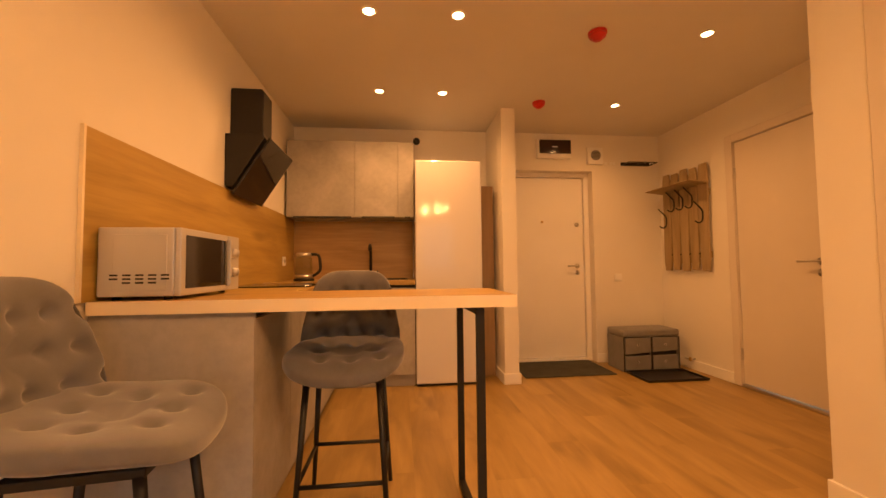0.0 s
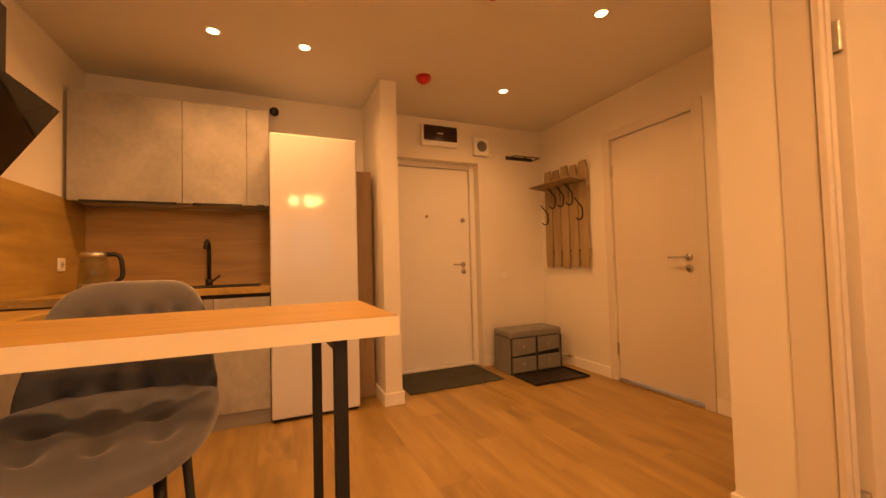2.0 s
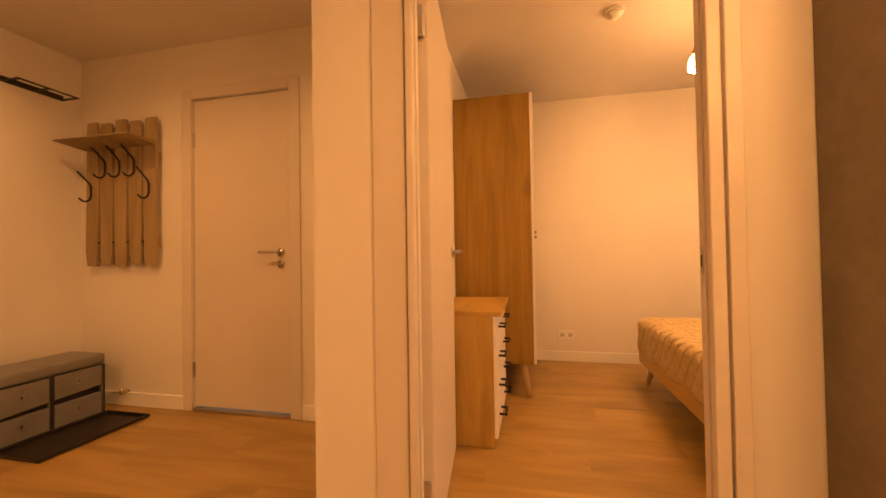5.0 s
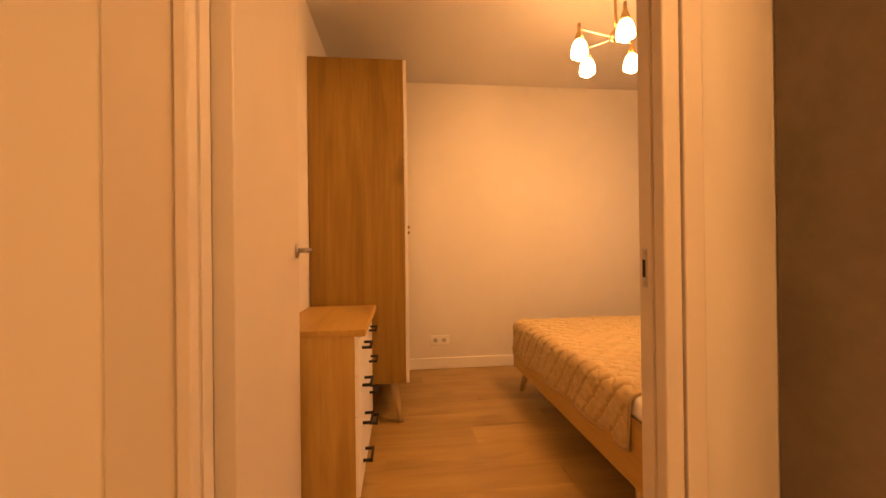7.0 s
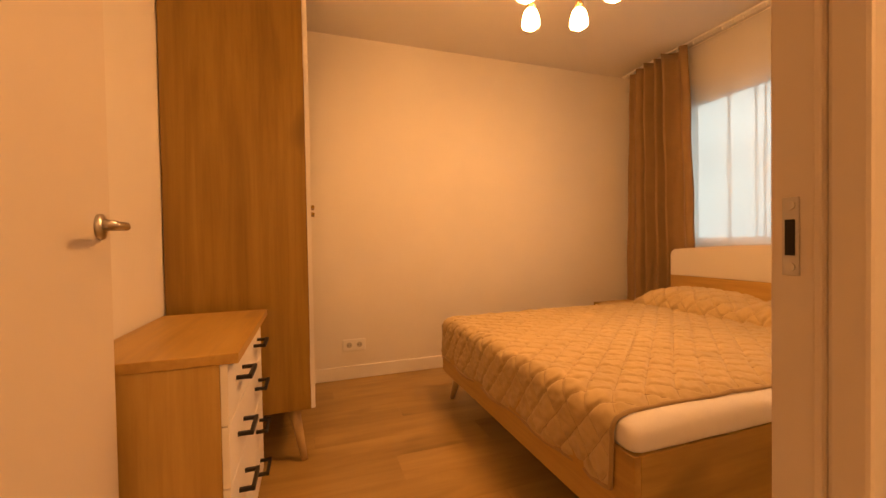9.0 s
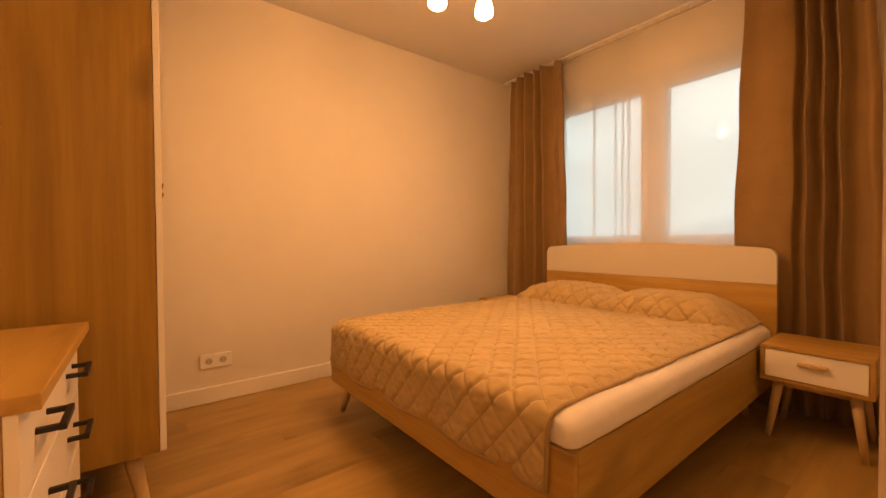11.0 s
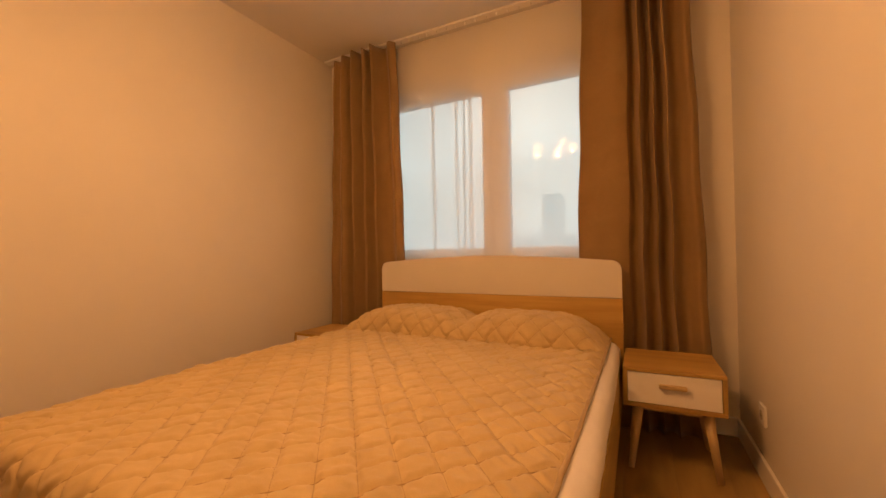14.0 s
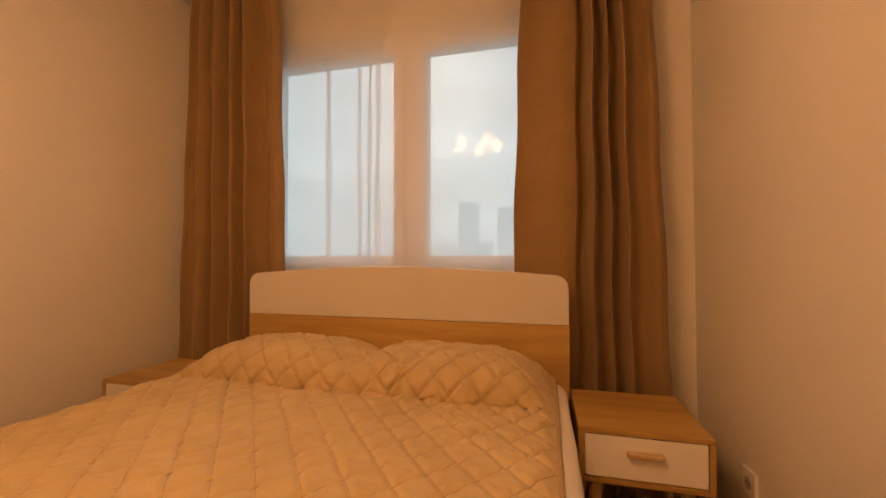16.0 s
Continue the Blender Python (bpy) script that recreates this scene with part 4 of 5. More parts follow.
for k in (1, 2, 3):
    coat_hook(ya + (k + 0.5) * w, 1.755)
for k in (0, 4):
    coat_hook(ya + (k + 0.5) * w, 1.60)
for k in range(4):
    part("peg", rods(((HX - 0.027, ya + (k + 1) * w, 1.13), (HX - 0.05, ya + (k + 1) * w, 1.115), 0.005)), M_BLACK, rk, "", True)

db = thing("fuse_box", (2.235, NY, 2.165), "white fuse box with smoked brown cover", "fuse box")
part("case", boxed(2.05, 2.425, NY - 0.045, NY - 0.001, 2.155, 2.358, bevel=0.008), M_PLASTIC, db)
cv = part("cover", boxed(2.074, 2.418, NY - 0.058, NY - 0.0455, 2.203, 2.348, bevel=0.005), M_BROWNPLASTIC, db, "smoked brown plastic cover")
part("badge", boxed(2.21, 2.27, NY - 0.0595, NY - 0.0582, 2.268, 2.278), M_PLASTIC, cv)
ic = thing("wall_speaker", (2.695, NY, 2.19), "square white announcement speaker with round grille", "speaker")
part("case", boxed(2.61, 2.778, NY - 0.045, NY - 0.001, 2.102, 2.28, bevel=0.006), M_PLASTIC, ic)
bm = rods(((2.695, NY - 0.0452, 2.195), (2.695, NY - 0.05, 2.195), 0.055), seg=28)
g = part("grille", bm, M_GREYPL, ic, "grey round grille", True)
for z in (-0.03, -0.015, 0.0, 0.015, 0.03):
    part("slot", boxed(2.695 - 0.04, 2.695 + 0.04, NY - 0.0512, NY - 0.0501, 2.193 + z, 2.197 + z), M_DARK, g)
ol = thing("terminal_plate", (2.87, NY, 2.12), "small white cable outlets in the wall", "outlet")
for x in (2.83, 2.885, 2.92):
    part("outlet", boxed(x - 0.016, x + 0.016, NY - 0.006, NY - 0.0005, 2.105, 2.135, bevel=0.002), M_PLASTIC, ol)
sh = thing("router_shelf", (3.17, NY, 2.1), "small black metal wall shelf near the ceiling", "shelf")
part("back_plate", boxed(3.0, 3.33, NY - 0.005, NY - 0.001, 2.098, 2.135, bevel=0.001), M_BLACK, sh)
bm = bmesh.new()
for b in ((3.0, 3.33, 4.385, NY - 0.006), (3.0, 3.33, 4.255, 4.27), (3.0, 3.018, 4.27, 4.385), (3.312, 3.33, 4.27, 4.385), (3.155, 3.175, 4.27, 4.385)):
    box(bm, *b, 2.1, 2.106)
part("tray", bm, M_BLACK, sh, "slotted black tray")
vl = thing("pipe_valve", (HX, 3.97, 0.1), "small brass pipe stub with valve on wall", "valve")
part("pipe", rods(((HX - 0.001, 3.98, 0.105), (HX - 0.05, 3.98, 0.105), 0.009)), M_STEEL, vl, "", True)
part("valve_head", rods(((HX - 0.05, 3.98, 0.09), (HX - 0.05, 3.98, 0.125), 0.012)), M_BRASS, vl, "", True)
part("pipe", rods(((HX - 0.05, 3.98, 0.105), (HX - 0.05, 4.05, 0.1), 0.007)), M_STEEL, vl, "", True)

# tall cabinet south of the bedroom door
tc = thing("tall_cabinet", (2.2, 0.2, 0), "tall taupe-grey cabinet against the wall", "cabinet")
part("side_panel", boxed(1.98, PX0 - 0.003, 0.552, 0.57, 0.001, 2.2, bevel=0.0015), M_TAUPE, tc)
part("side_panel", boxed(1.98, PX0 - 0.003, -0.3, -0.282, 0.001, 2.2, bevel=0.0015), M_TAUPE, tc)
part("body", boxed(2.0, PX0 - 0.003, -0.281, 0.551, 0.08, 2.195), M_TAUPE, tc)
for a, b in ((-0.28, 0.134), (0.137, 0.55)):
    part("door", boxed(1.98, 1.9985, a, b, 0.08, 2.195, bevel=0.0015), M_TAUPE, tc)
part("cam_bolt", rods(((2.37, 0.5705, 1.98), (2.37, 0.5725, 1.98), 0.006)), M_STEEL, tc)

# ---- bedroom ----
def tapered_leg(parent, top, foot, r0=0.022, r1=0.013):
    return part("leg", rods((foot, top, r1, r0)), M_BEECH, parent, "tapered light wooden leg", True)


wd = thing("wardrobe", (4.5, 1.53, 0), "oak-look wardrobe with white doors on splayed legs", "wardrobe")
VX0, VX1, VY0, VY1, VZ0, VZ1 = 4.05, 4.95, 1.278, 1.8, 0.235, 2.12
for x in (VX0, VX1 - 0.018):
    part("side_panel", boxed(x, x + 0.018, VY0 - 0.016, VY1, VZ0, VZ1, bevel=0.0015), M_OAK_WARD, wd)
part("top_panel", boxed(VX0 + 0.0185, VX1 - 0.0185, VY0, VY1, VZ1 - 0.018, VZ1), M_OAK_WARD, wd)
part("bottom_panel", boxed(VX0 + 0.0185, VX1 - 0.0185, VY0, VY1, VZ0, VZ0 + 0.018), M_OAK_WARD, wd)
part("back_panel", boxed(VX0 + 0.0185, VX1 - 0.0185, VY1 - 0.004, VY1, VZ0 + 0.0185, VZ1 - 0.0185), M_WHITE, wd)
for a, b, h in ((VX0 + 0.001, 4.498, 4.455), (4.502, VX1 - 0.001, 4.545)):
    d = part("door", boxed(a, b, VY0 - 0.036, VY0 - 0.018, VZ0 + 0.002, VZ1 - 0.002, bevel=0.0015), M_WHITE, wd, "white door")
    for z in (1.168, 1.13):
        part("handle", boxed(h - 0.035, h + 0.035, VY0 - 0.056, VY0 - 0.036, z - 0.007, z + 0.007, bevel=0.003), M_OAK_WARD, d, "small brown wooden grip")
for x, sx in ((VX0 + 0.07, -1), (VX1 - 0.07, 1)):
    for y, sy in ((VY0 + 0.06, -1), (VY1 - 0.07, 1)):
        tapered_leg(wd, (x, y, VZ0), (x + sx * 0.045, y + sy * 0.045, 0.001), 0.026, 0.014)

dr = thing("chest_of_drawers", (3.64, 1.62, 0), "oak-look chest with four white drawers and black handles", "chest of drawers")
CX0, CX1, CY0, CY1 = 3.305, 3.985, 1.468, 1.79
for x in (CX0, CX1 - 0.016):
    part("side_panel", boxed(x, x + 0.016, CY0, CY1, 0.001, 0.6755, bevel=0.0015), M_OAK_Z, dr)
part("top_panel", boxed(CX0 - 0.006, CX1 + 0.006, 1.424, CY1 + 0.002, 0.676, 0.702, bevel=0.002), M_OAK_X, dr)
part("plinth", boxed(CX0 + 0.0165, CX1 - 0.0165, CY0 + 0.01, CY0 + 0.026, 0.001, 0.06), M_OAK_X, dr)
part("back_panel", boxed(CX0 + 0.0165, CX1 - 0.0165, CY1 - 0.004, CY1, 0.03, 0.6755), M_WHITE, dr)
for k in range(4):
    z0 = 0.05 + k * 0.1565
    d = part("drawer", boxed(CX0 + 0.001, CX1 - 0.001, CY0 - 0.018, CY0 - 0.001, z0 + 0.0015, z0 + 0.155, bevel=0.0015), M_WHITE, dr, "white drawer front")
    for x in (CX0 + 0.165, CX1 - 0.165):
        bm = bmesh.new()
        y1, z = CY0 - 0.018, z0 + 0.085
        box(bm, x - 0.055, x - 0.045, y1 - 0.03, y1, z - 0.005, z + 0.005)
        box(bm, x + 0.045, x + 0.055, y1 - 0.03, y1, z - 0.005, z + 0.005)
        box(bm, x - 0.055, x + 0.055, y1 - 0.04, y1 - 0.03, z - 0.006, z + 0.006)
        part("handle", bm, M_BLACK, d, "black square bow handle")

# bed
bd = thing("bed", (3.73, -0.45, 0), "oak-look double bed with white arched headboard", "bed")
BX0, BX2, BF, BH = 3.005, 4.53, 0.478, -1.327
RZ0, RZ1 = 0.165, 0.405
part("side_rail", boxed(BX0, BX0 + 0.022, BH, BF - 0.0225, RZ0, RZ1, bevel=0.002), M_OAK_Y, bd)
part("side_rail", boxed(BX2 - 0.022, BX2, BH, BF - 0.0225, RZ0, RZ1, bevel=0.002), M_OAK_Y, bd)
part("foot_rail", boxed(BX0, BX2, BF - 0.022, BF, RZ0, RZ1, bevel=0.002), M_OAK_X, bd)
part("slat_base", boxed(BX0 + 0.023, BX2 - 0.023, BH, BF - 0.023, 0.25, 0.29), M_OAK_Y, bd)
part("lower_headboard", boxed(2.994, 4.457, -1.362, -1.3275, 0.2, 0.69, bevel=0.002), M_OAK_X, bd)
out = [(2.996, 0.692), (4.455, 0.692)]
for k in range(7):
    a = radians(90 * k / 6)
    out.append((4.455 - 0.05 + 0.05 * math.cos(a), 0.835 + 0.05 * math.sin(a)))
for k in range(1, 12):
    u = k / 12
    out.append((4.405 - u * 1.359, 0.885 + 0.032 * math.sin(math.pi * u)))
for k in range(7):
    a = radians(90 + 90 * k / 6)
    out.append((2.996 + 0.05 + 0.05 * math.cos(a), 0.835 + 0.05 * math.sin(a)))
bm = bmesh.new()
prism(bm, out, "y", -1.360, -1.3255, 0.002)
part("upper_headboard", bm, M_HEAD, bd, "white arched panel")
for x, sx in ((BX0 + 0.12, -1), (BX2 - 0.085, 1)):
    for y, sy in ((BF - 0.075, 1), (BH + 0.15, -1)):
        tapered_leg(bd, (x, y, RZ0 + 0.001), (x + sx * 0.035, y + sy * 0.035, 0.001), 0.026, 0.015)

MA, MB, MX, MY = 0.7615, 0.905, 3.7675, -0.422
LOWER = [(0.03, 0.292), (0.026, 0.30), (0.026, 0.400)]
UPPER = [(0.026, 0.401), (0.016, 0.4075), (0.004, 0.4085), (0.0, 0.414), (0.001, 0.430), (0.004, 0.446), (0.011, 0.461), (0.023, 0.473), (0.042, 0.482), (0.07, 0.487), (0.12, 0.489)]


def rounded_shell(profile, crumple, cap_top):
    """Rounded rectangle swept through inset and height pairs."""
    bm = bmesh.new()
    rings = []
    for inset, z in profile:
        a, b, r = MA - inset, MB - inset * (1.0 if inset > 0.025 else 0.4) - 0.012, 0.035
        ring = []
        for n, (cx, cy) in enumerate(((a - r, b - r), (r - a, b - r), (r - a, r - b), (a - r, r - b))):
            for k in range(9):
                t = radians(90 * n + 90 * k / 8)
                ring.append((cx + r * math.cos(t), cy + r * math.sin(t)))
            nx, ny = ((r - a, b), (-a, r - b), (a - r, -b), (a, b - r))[n]
            sx, sy = ring[-1]
            steps = 70
            ring += [(sx + (nx - sx) * k / steps, sy + (ny - sy) * k / steps) for k in range(1, steps)]
        row = []
        for x, y in ring:
            fold = crumple * noise.noise(Vector((x * 7, y * 6, z * 30))) + 0.5 * crumple * noise.noise(Vector((x * 19, y * 23, z * 22)))
            row.append(bm.verts.new((MX + x * (1 + fold * 0.6), MY + y, z + fold * (0.6 if z > 0.425 else 0.1))))
        rings.append(row)
    for p, q in zip(rings, rings[1:]):
        for k in range(len(p)):
            bm.faces.new((p[k - 1], p[k], q[k], q[k - 1]))
    if cap_top:
        bm.faces.new(rings[-1])
    bm.faces.new(list(reversed(rings[0])))
    return bm


mt = thing("mattress", (3.733, MY, 0.29), "mattress in a crumpled white fitted sheet", "mattress")
part("mattress_core", rounded_shell(LOWER, 0.0, True), M_SHEET, mt, "", True)
part("fitted_sheet", rounded_shell(UPPER, 0.008, True), M_SHEET, mt, "crumpled white fitted sheet", True)

# quilted spread over mattress and pillows
QX0, QX1, QY0, QY1 = 3.052, 4.505, -1.305, 0.462
DROP = 0.235
STITCH_X, STITCH_C = 0.104, 0.122   # pitch of the diamonds across and along
NX, NS = 280, 400


def bump_at(x, y):
    """Rise over the two pillows, with a steep tucked front."""
    top = 0.0
    for c, w in ((3.395, 0.335), (4.07, 0.35)):
        u = abs(x - c) / w
        if u < 1:
            top = max(top, (1 - u ** 3.0) ** 0.8)
    f = (y + 1.31) / 0.37 + 0.02 * math.sin(x * 9) + 0.012 * math.sin(x * 31 + 1.0)
    along = max(0.0, 1 - max(0.0, f) ** 7) ** 0.5
    back = min(1.0, max(0.0, 0.6 + f * 1.2))
    valley = math.exp(-((x - 3.735) / 0.09) ** 2)
    low = max(0.0, 1 - abs((x - 3.78) / 0.70) ** 9)
    return (0.05 * top + 0.078 * low) * along * back * (1 - 0.13 * valley)


def side_of(x, x0):
    return min(x - x0, QX1 - x)


def spine(x, x0):
    """Lengthwise section of the spread at one x: (y, z) steps with cloth length."""
    pts = []
    drop = 0.014 * math.exp(-side_of(x, x0) / 0.03)
    run = QY1 - 0.03
    n = 420
    for k in range(n + 1):
        y = QY0 + (run - QY0) * k / n
        pts.append((y, 0.502 + bump_at(x, y) - drop))
    for k in range(1, 13):
        a = math.pi / 2 * k / 12
        pts.append((run + 0.05 * math.sin(a), 0.502 - 0.05 * (1 - math.cos(a)) - drop))
    hang = DROP - 0.0785
    corner = side_of(x, x0)
    hang -= max(0.0, 0.1 - corner) ** 2 * 3
    hang += 0.02 * (x - x0) / (QX1 - x0) + 0.025
    for k in range(1, 41):
        h = hang * k / 40
        pts.append((run + 0.05 + 0.012 * math.sin(x * 17) * h / hang, 0.452 - h - drop))
    return pts


def quilt_column(u, count):
    """Evenly spaced places along the cloth, puffed between the stitch lines."""
    xs = QX0 + u * (QX1 - QX0)
    pts = spine(xs, QX0)
    run = [0.0]
    for p, q in zip(pts, pts[1:]):
        run.append(run[-1] + math.hypot(q[0] - p[0], q[1] - p[1]))
    out, k = [], 0
    for j in range(count + 1):
        s = run[-1] * j / count
        while k < len(run) - 2 and run[k + 1] < s:
            k += 1
        f = (s - run[k]) / (run[k + 1] - run[k])
        (ya, za), (yb, zb) = pts[k], pts[k + 1]
        d = Vector((0, yb - ya, zb - za)).normalized()
        nrm = Vector((0, -d.z, d.y))
        y, z = ya + (yb - ya) * f, za + (zb - za) * f
        x = xs + 0.025 * min(1.0, s / 1.8) ** 1.5 * (1 - u)
        c = s - run[-1]
        e1 = abs(math.sin(math.pi * (x / STITCH_X + c / STITCH_C)))
        e2 = abs(math.sin(math.pi * (x / STITCH_X - c / STITCH_C)))
        side = min(side_of(xs, QX0), run[-1] - s)
        puffy = 0.0108 * min(1.0, 2.2 * e1) ** 0.65 * min(1.0, 2.2 * e2) ** 0.65 * min(1.0, side / 0.03)
        wrinkle = 0.006 * noise.noise(Vector((x * 5, s * 5, 1.0))) + 0.004 * noise.noise(Vector((x * 15, s * 13, 4.0))) + 0.003 * noise.noise(Vector((x * 42, s * 60, 9.0))) + 0.004 * noise.noise(Vector((x * 12, s * 34, 6.0)))
        front = math.exp(-((y + 0.93) / 0.07) ** 2)
        wrinkle += 0.009 * front * noise.noise(Vector((x * 26, s * 9, 2.0)))
        out.append(Vector((x, y, z)) + nrm * (puffy + wrinkle))
    return out, run[-1]


bm = bmesh.new()
lengths = []
grid = []
for i in range(NX + 1):
    places, total = quilt_column(i / NX, NS)
    lengths.append(total)
    grid.append([bm.verts.new(p) for p in places])
for a, b in zip(grid, grid[1:]):
    for j in range(NS):
        bm.faces.new((a[j], b[j], b[j + 1], a[j + 1]))
cloth_at = [[v.co.copy() for v in g] for g in grid]


def seam_point(x, c):
    """Place on the spread at width x and cloth length c up from the foot hem."""
    u = (x - QX0) / (QX1 - QX0)
    for _ in range(2):
        i = min(NX, max(0, round(u * NX)))
        lean = 0.025 * min(1.0, max(0.0, lengths[i] - c) / 1.8) ** 1.5
        u = (x - QX0 - lean) / (QX1 - QX0 - lean)
    if not 0.004 < u < 0.996:
        return None
    fi, fj = u * NX, NS * (1 - c / lengths[i])
    if not 1 < fj < NS - 1:
        return None
    i, j = min(NX - 1, int(fi)), min(NS - 1, int(fj))
    a, b = fi - i, fj - j
    top = cloth_at[i][j].lerp(cloth_at[i + 1][j], a)
    return top.lerp(cloth_at[i][j + 1].lerp(cloth_at[i + 1][j + 1], a), b)


west = [v.co.copy() for v in grid[0]]
foot = [g[-1].co.copy() for g in grid]
sp = thing("bedspread", (3.73, -0.4, 0.49), "beige diamond-quilted bedspread pulled over the pillows", "bedspread")
cl = part("cloth", bm, M_QUILT, sp, "", True)
so = cl.modifiers.new("thick", "SOLIDIFY")
so.thickness, so.offset = 0.008, -1.0
bm = bmesh.new()
tube(bm, west[::4] + foot[1::4], 0.0065, 8)
part("piping", bm, M_PIPING, sp, "sewn darker edging", True)
# Seam thread in a darker brown, which carries the shade of the creases.
bm = bmesh.new()
for lean in (1, -1):
    for k in range(8, 78):
        pts = []
        for n in range(1, 240):
            c = n * 0.0095
            p = seam_point(STITCH_X * (k + lean * c / STITCH_C), c)
            if p:
                pts.append(p)
            elif len(pts) > 3:
                break
        if len(pts) > 3:
            tube(bm, pts, 0.0011, 5)
part("shaded_stitching", bm, M_PIPING, sp, "stitched diamond lines, darkened as crease shade", True)

for nm, x0, x1 in (("a", 2.621, 2.99), ("b", 4.56, 4.93)):
    ns = thing("nightstand", ((x0 + x1) / 2, -1.2, 0), "oak-look nightstand with white drawer on splayed legs", "nightstand", "nightstands")
    ya, yb, za, zb = -1.37, -1.013, 0.274, 0.437
    part("top_panel", boxed(x0, x1, ya, yb, zb - 0.016, zb, bevel=0.002), M_OAK_X, ns)
    part("bottom_panel", boxed(x0, x1, ya, yb, za, za + 0.016, bevel=0.002), M_OAK_X, ns)
    for x in (x0, x1 - 0.016):
        part("side_panel", boxed(x, x + 0.016, ya, yb, za + 0.0165, zb - 0.0165), M_OAK_Y, ns)
    part("back_panel", boxed(x0 + 0.0165, x1 - 0.0165, ya, ya + 0.004, za + 0.0165, zb - 0.0165), M_WHITE, ns)
    d = part("drawer", boxed(x0 + 0.018, x1 - 0.018, yb - 0.03, yb - 0.003, za + 0.019, zb - 0.019, bevel=0.0015), M_WHITE, ns, "white drawer front")
    c = (x0 + x1) / 2
    part("handle", boxed(c - 0.05, c + 0.05, yb - 0.003, yb + 0.018, 0.364, 0.38, bevel=0.004), M_BEECH, d, "light wooden grip")
    part("apron", boxed(x0 + 0.05, x1 - 0.05, yb - 0.09, yb - 0.07, za - 0.035, za - 0.0005, bevel=0.002), M_BEECH, ns)
    for x, sx in ((x0 + 0.06, -1), (x1 - 0.06, 1)):
        for y, sy in ((yb - 0.06, 1), (ya + 0.06, -1)):
            tapered_leg(ns, (x, y, za - 0.0005), (x + sx * 0.035, y + sy * 0.03, 0.001), 0.021, 0.012)

socket((EX, 0.964, 0.243), (-1, 0, 0), (0, 1, 0), "white double socket low on the wall", 2)
socket((PX1, -1.13, 0.27), (1, 0, 0), (0, 1, 0), "white socket low beside the nightstand")

# curtains on a ceiling track
RY = -1.47
rail = thing("curtain_track", (3.75, RY, CEIL), "white ceiling curtain track with small hooks", "curtain track")
part("track", boxed(2.56, EX - 0.02, RY - 0.035, RY + 0.02, CEIL - 0.014, CEIL - 0.0005, bevel=0.002), M_WHITE, rail)
for k in range(34):
    x = 2.62 + k * 0.07
    part("glider", boxed(x - 0.004, x + 0.004, RY - 0.004, RY + 0.004, CEIL - 0.034, CEIL - 0.0145), M_WHITE, rail)


def drape(name, xl, xr, y, z0, z1, widths, depth, mat, label, seed, thick, wobble=0.012, cat="curtain", amps=None):
    """Hanging cloth; xl and xr give the edges at the top and the foot, with a slack curve between."""
    bm = bmesh.new()
    rng = random.Random(seed)
    ph = [rng.uniform(0, 6.28) for _ in range(8)]
    pleats = len(widths)
    stops = [sum(widths[:k]) / sum(widths) for k in range(pleats + 1)]
    amp = [rng.uniform(0.45, 1.3) / max(1.0, w ** 0.8) for w in widths]
    if amps:
        amp = list(amps)
    rows = []
    nz, nu = 36, pleats * 14
    for i in range(nz + 1):
        h = i / nz
        z = z1 + (z0 - z1) * h
        row = []
        for j in range(nu + 1):
            u = j / nu
            k = min(pleats - 1, next(n for n in range(pleats) if u <= stops[n + 1] + 1e-9))
            f = (u - stops[k]) / (stops[k + 1] - stops[k])
            wave = math.sin(math.pi * 2 * f) * amp[k]
            edge = h ** 0.8
            x = (xl[0] + (xl[1] - xl[0]) * edge) * (1 - u) + (xr[0] + (xr[1] - xr[0]) * edge) * u
            x += 0.15 * depth * math.cos(math.pi * 2 * f) * amp[k] * min(1, 0.3 + h) * (1 if 0.02 < u < 0.98 else 0)
            yy = y + depth * wave * (1.0 - 0.35 * h) + wobble * math.sin(2.1 * u * pleats + ph[0] + 2.5 * h) * h
            x += 0.004 * math.sin(23 * h + ph[1] + 5 * u)
            row.append(bm.verts.new((x, yy, z)))
        rows.append(row)
    for a, b in zip(rows, rows[1:]):
        for j in range(nu):
            bm.faces.new((a[j], a[j + 1], b[j + 1], b[j]))
    ob = solid(name, bm, mat, label, cat, smooth=True)
    if thick:
        s = ob.modifiers.new("thick", "SOLIDIFY")
        s.thickness = thick
    return ob


drape("curtain", (4.385, 4.31), (4.935, 5.0), RY + 0.04, 0.012, CEIL - 0.032, (1.3, 0.8, 0.7, 0.9, 1.2), 0.072, M_CURTAIN, "brown pleated curtain drawn aside by the east wall", 4, 0.003, 0.006, amps=(0.5, 1.0, 0.75, 1.0, 0.5))
drape("curtain", (2.68, 2.60), (3.165, 3.235), RY + 0.04, 0.012, CEIL - 0.032, (1.3, 0.7, 0.65, 0.8, 2.8), 0.072, M_CURTAIN, "brown pleated curtain drawn aside above the nightstand", 11, 0.003, 0.005, amps=(0.45, 0.9, 0.65, 1.0, 0.24))
drape("sheer_curtain", (3.0, 3.02), (4.6, 4.58), RY - 0.045, 0.015, CEIL - 0.03, (3, 3, 2.5, 2, 2, 1.5), 0.005, M_VOILE, "thin white sheer curtain across the window", 23, 0.0, 0.006, "sheer curtain")
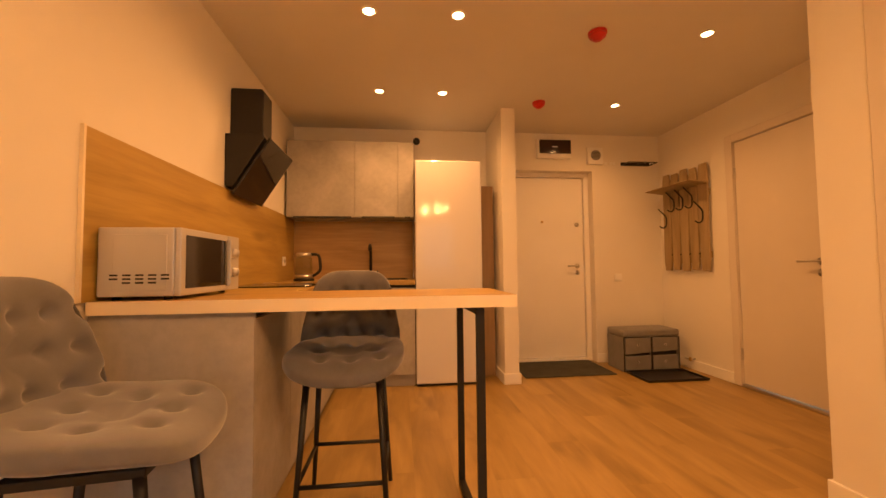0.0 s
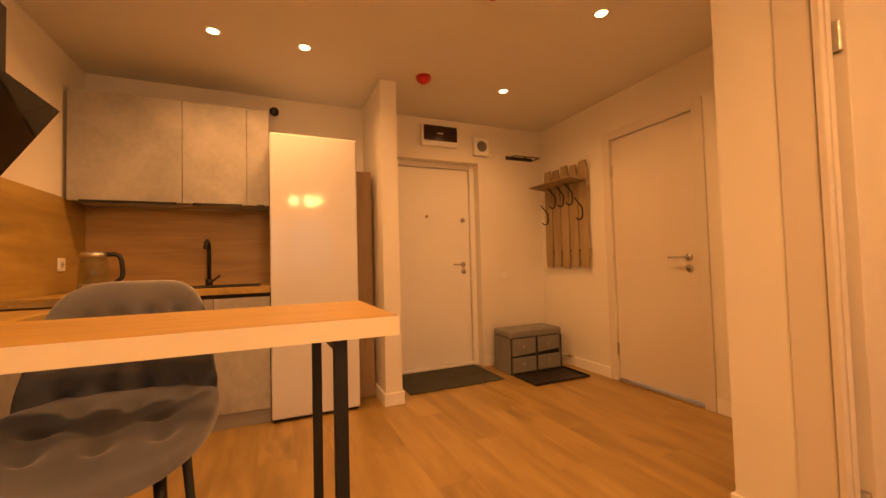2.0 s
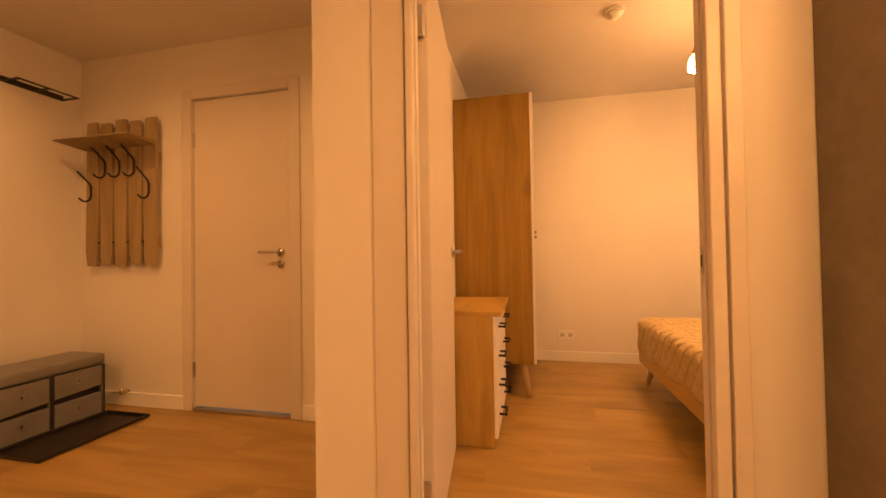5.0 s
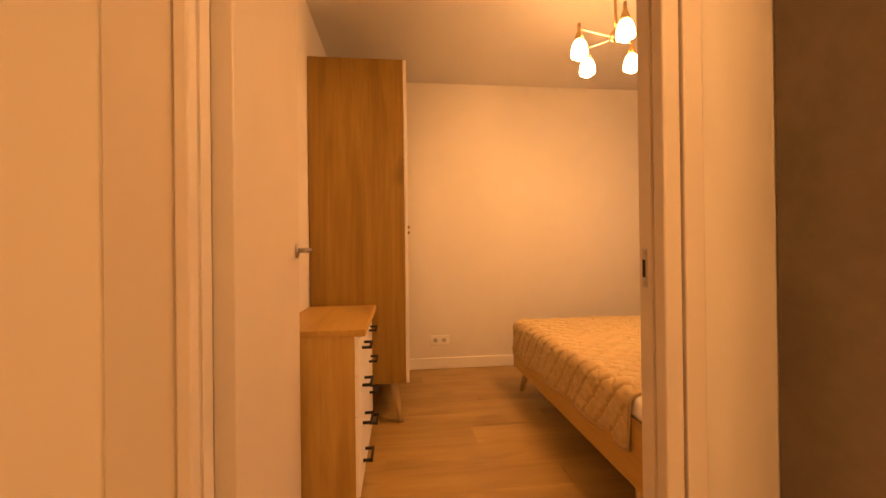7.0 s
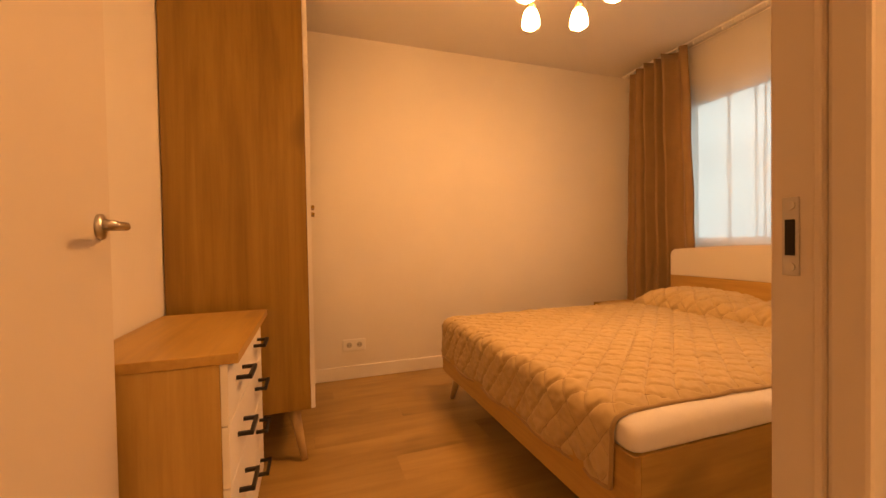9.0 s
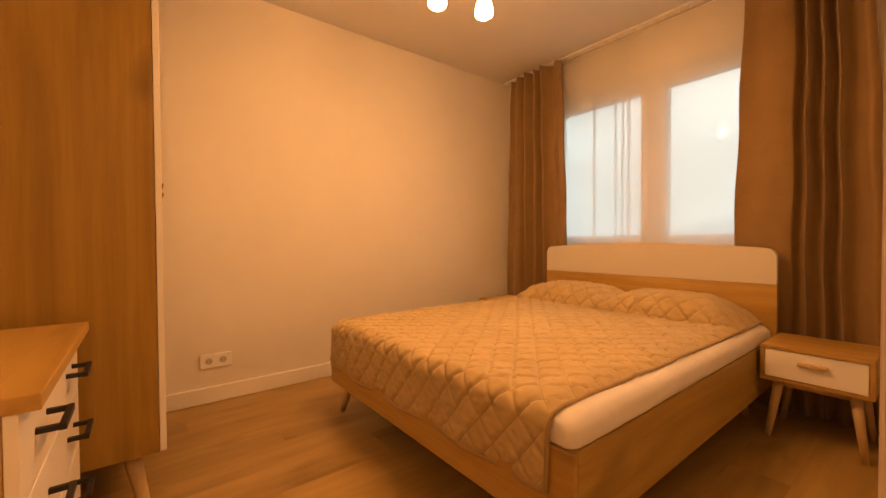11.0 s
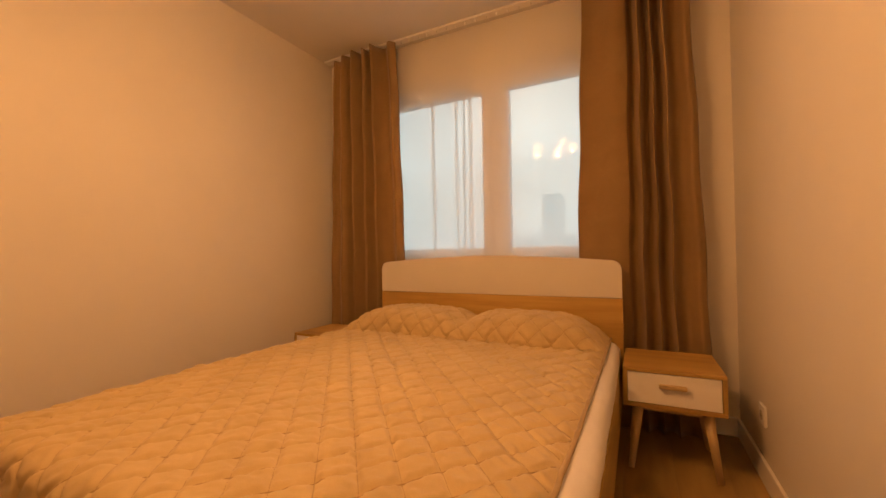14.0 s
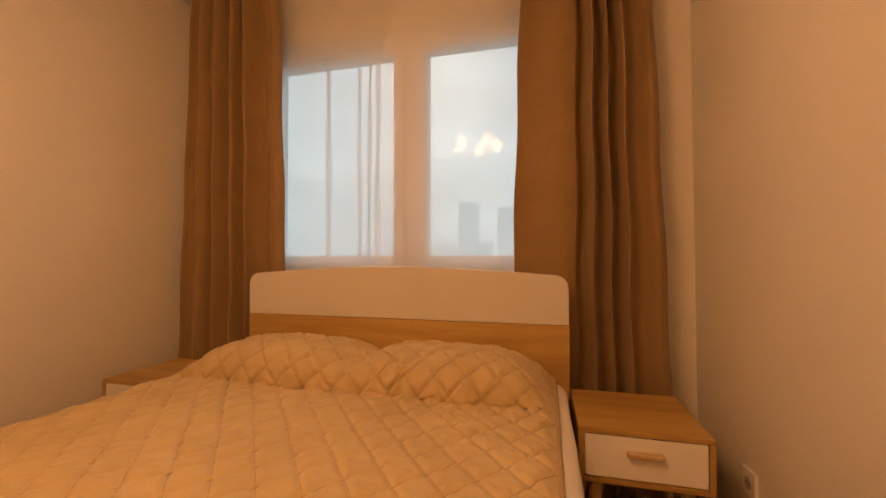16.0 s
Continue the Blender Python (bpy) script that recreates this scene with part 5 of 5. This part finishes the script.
for a, b, sd in (((4.15, 4.13), (4.175, 4.165), 31), ((3.975, 3.97), (4.0, 3.985), 37), ((3.915, 3.93), (3.93, 3.945), 41), ((3.87, 3.87), (3.89, 3.905), 43)):
    drape("sheer_fold", a, b, RY - 0.062, 0.015, CEIL - 0.03, (1, 1, 1), 0.006, M_VOILE, "narrow gathered fold of the thin sheer curtain", sd, 0.0, 0.006, "sheer curtain")

# ---- distance ----
bm = bmesh.new()
bmesh.ops.create_grid(bm, x_segments=2, y_segments=2, size=4000, matrix=Matrix.Translation((0, 0, -32)))
solid("ground", bm, M_GROUND, "hazy grey-green city ground to the horizon", "ground", "structure")


def block(x, y, w, d, h, cols, rows, label):
    b = thing("apartment_tower" if h > 80 else "distant_house", (x, y, -32), label, "building", "distant buildings")
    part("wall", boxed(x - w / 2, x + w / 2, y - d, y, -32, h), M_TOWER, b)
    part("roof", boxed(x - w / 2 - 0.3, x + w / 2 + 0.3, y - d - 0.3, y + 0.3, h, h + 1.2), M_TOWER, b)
    first, cw, rh = None, w / cols, (h + 28) / rows
    for c in range(cols):
        for r in range(rows):
            m = Matrix.Translation((x - w / 2 + (c + 0.5) * cw, y + 0.15, -28 + (r + 0.5) * rh))
            if first is None:
                bm = boxed(-cw * 0.33, cw * 0.33, -0.1, 0.1, -rh * 0.36, rh * 0.36)
                me = mesh("window", bm, M_FARWIN)
                first = me
            o = new("window", first)
            o.parent = b
            o.matrix_parent_inverse = BASE[b.name].inverted()
            o.matrix_basis = m


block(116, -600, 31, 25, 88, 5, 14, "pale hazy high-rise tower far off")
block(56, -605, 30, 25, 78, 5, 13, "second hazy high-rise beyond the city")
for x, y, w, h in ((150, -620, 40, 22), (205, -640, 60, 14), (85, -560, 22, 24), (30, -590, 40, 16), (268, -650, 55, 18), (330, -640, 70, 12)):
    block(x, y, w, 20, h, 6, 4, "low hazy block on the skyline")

# ---- floor planks ----
floor = solid("floor", boxed(WX - 0.2, EX + 0.2, SY - 0.3, NY + 0.3, -0.2, -0.012), M_DARK, "warm oak laminate plank floor", "floor", "structure")
PW, PL = 0.193, 1.29
shared = {}


def plank_mesh(w, l):
    key = (round(w, 3), round(l, 3))
    if key not in shared:
        bm = boxed(-w / 2, w / 2, -l / 2, l / 2, -0.012, 0.0, bevel=0.0003, seg=1)
        shared[key] = mesh("plank", bm, M_FLOOR)
    return shared[key]


col = 0
x = WX - 0.05
while x < EX + 0.05:
    y = SY - 0.1 - (col * 0.47) % PL
    while y < NY + 0.25:
        a, b = max(y, SY - 0.1), min(y + PL, NY + 0.25)
        # nothing is seen of the room behind the inner door
        if b - a > 0.05 and not (x > HX + 0.12 and a > HS):
            o = new("plank", plank_mesh(PW - 0.0002, b - a - 0.0002))
            o.location = (x + PW / 2, (a + b) / 2, 0)
            o.parent = floor
        y += PL
    x += PW
    col += 1
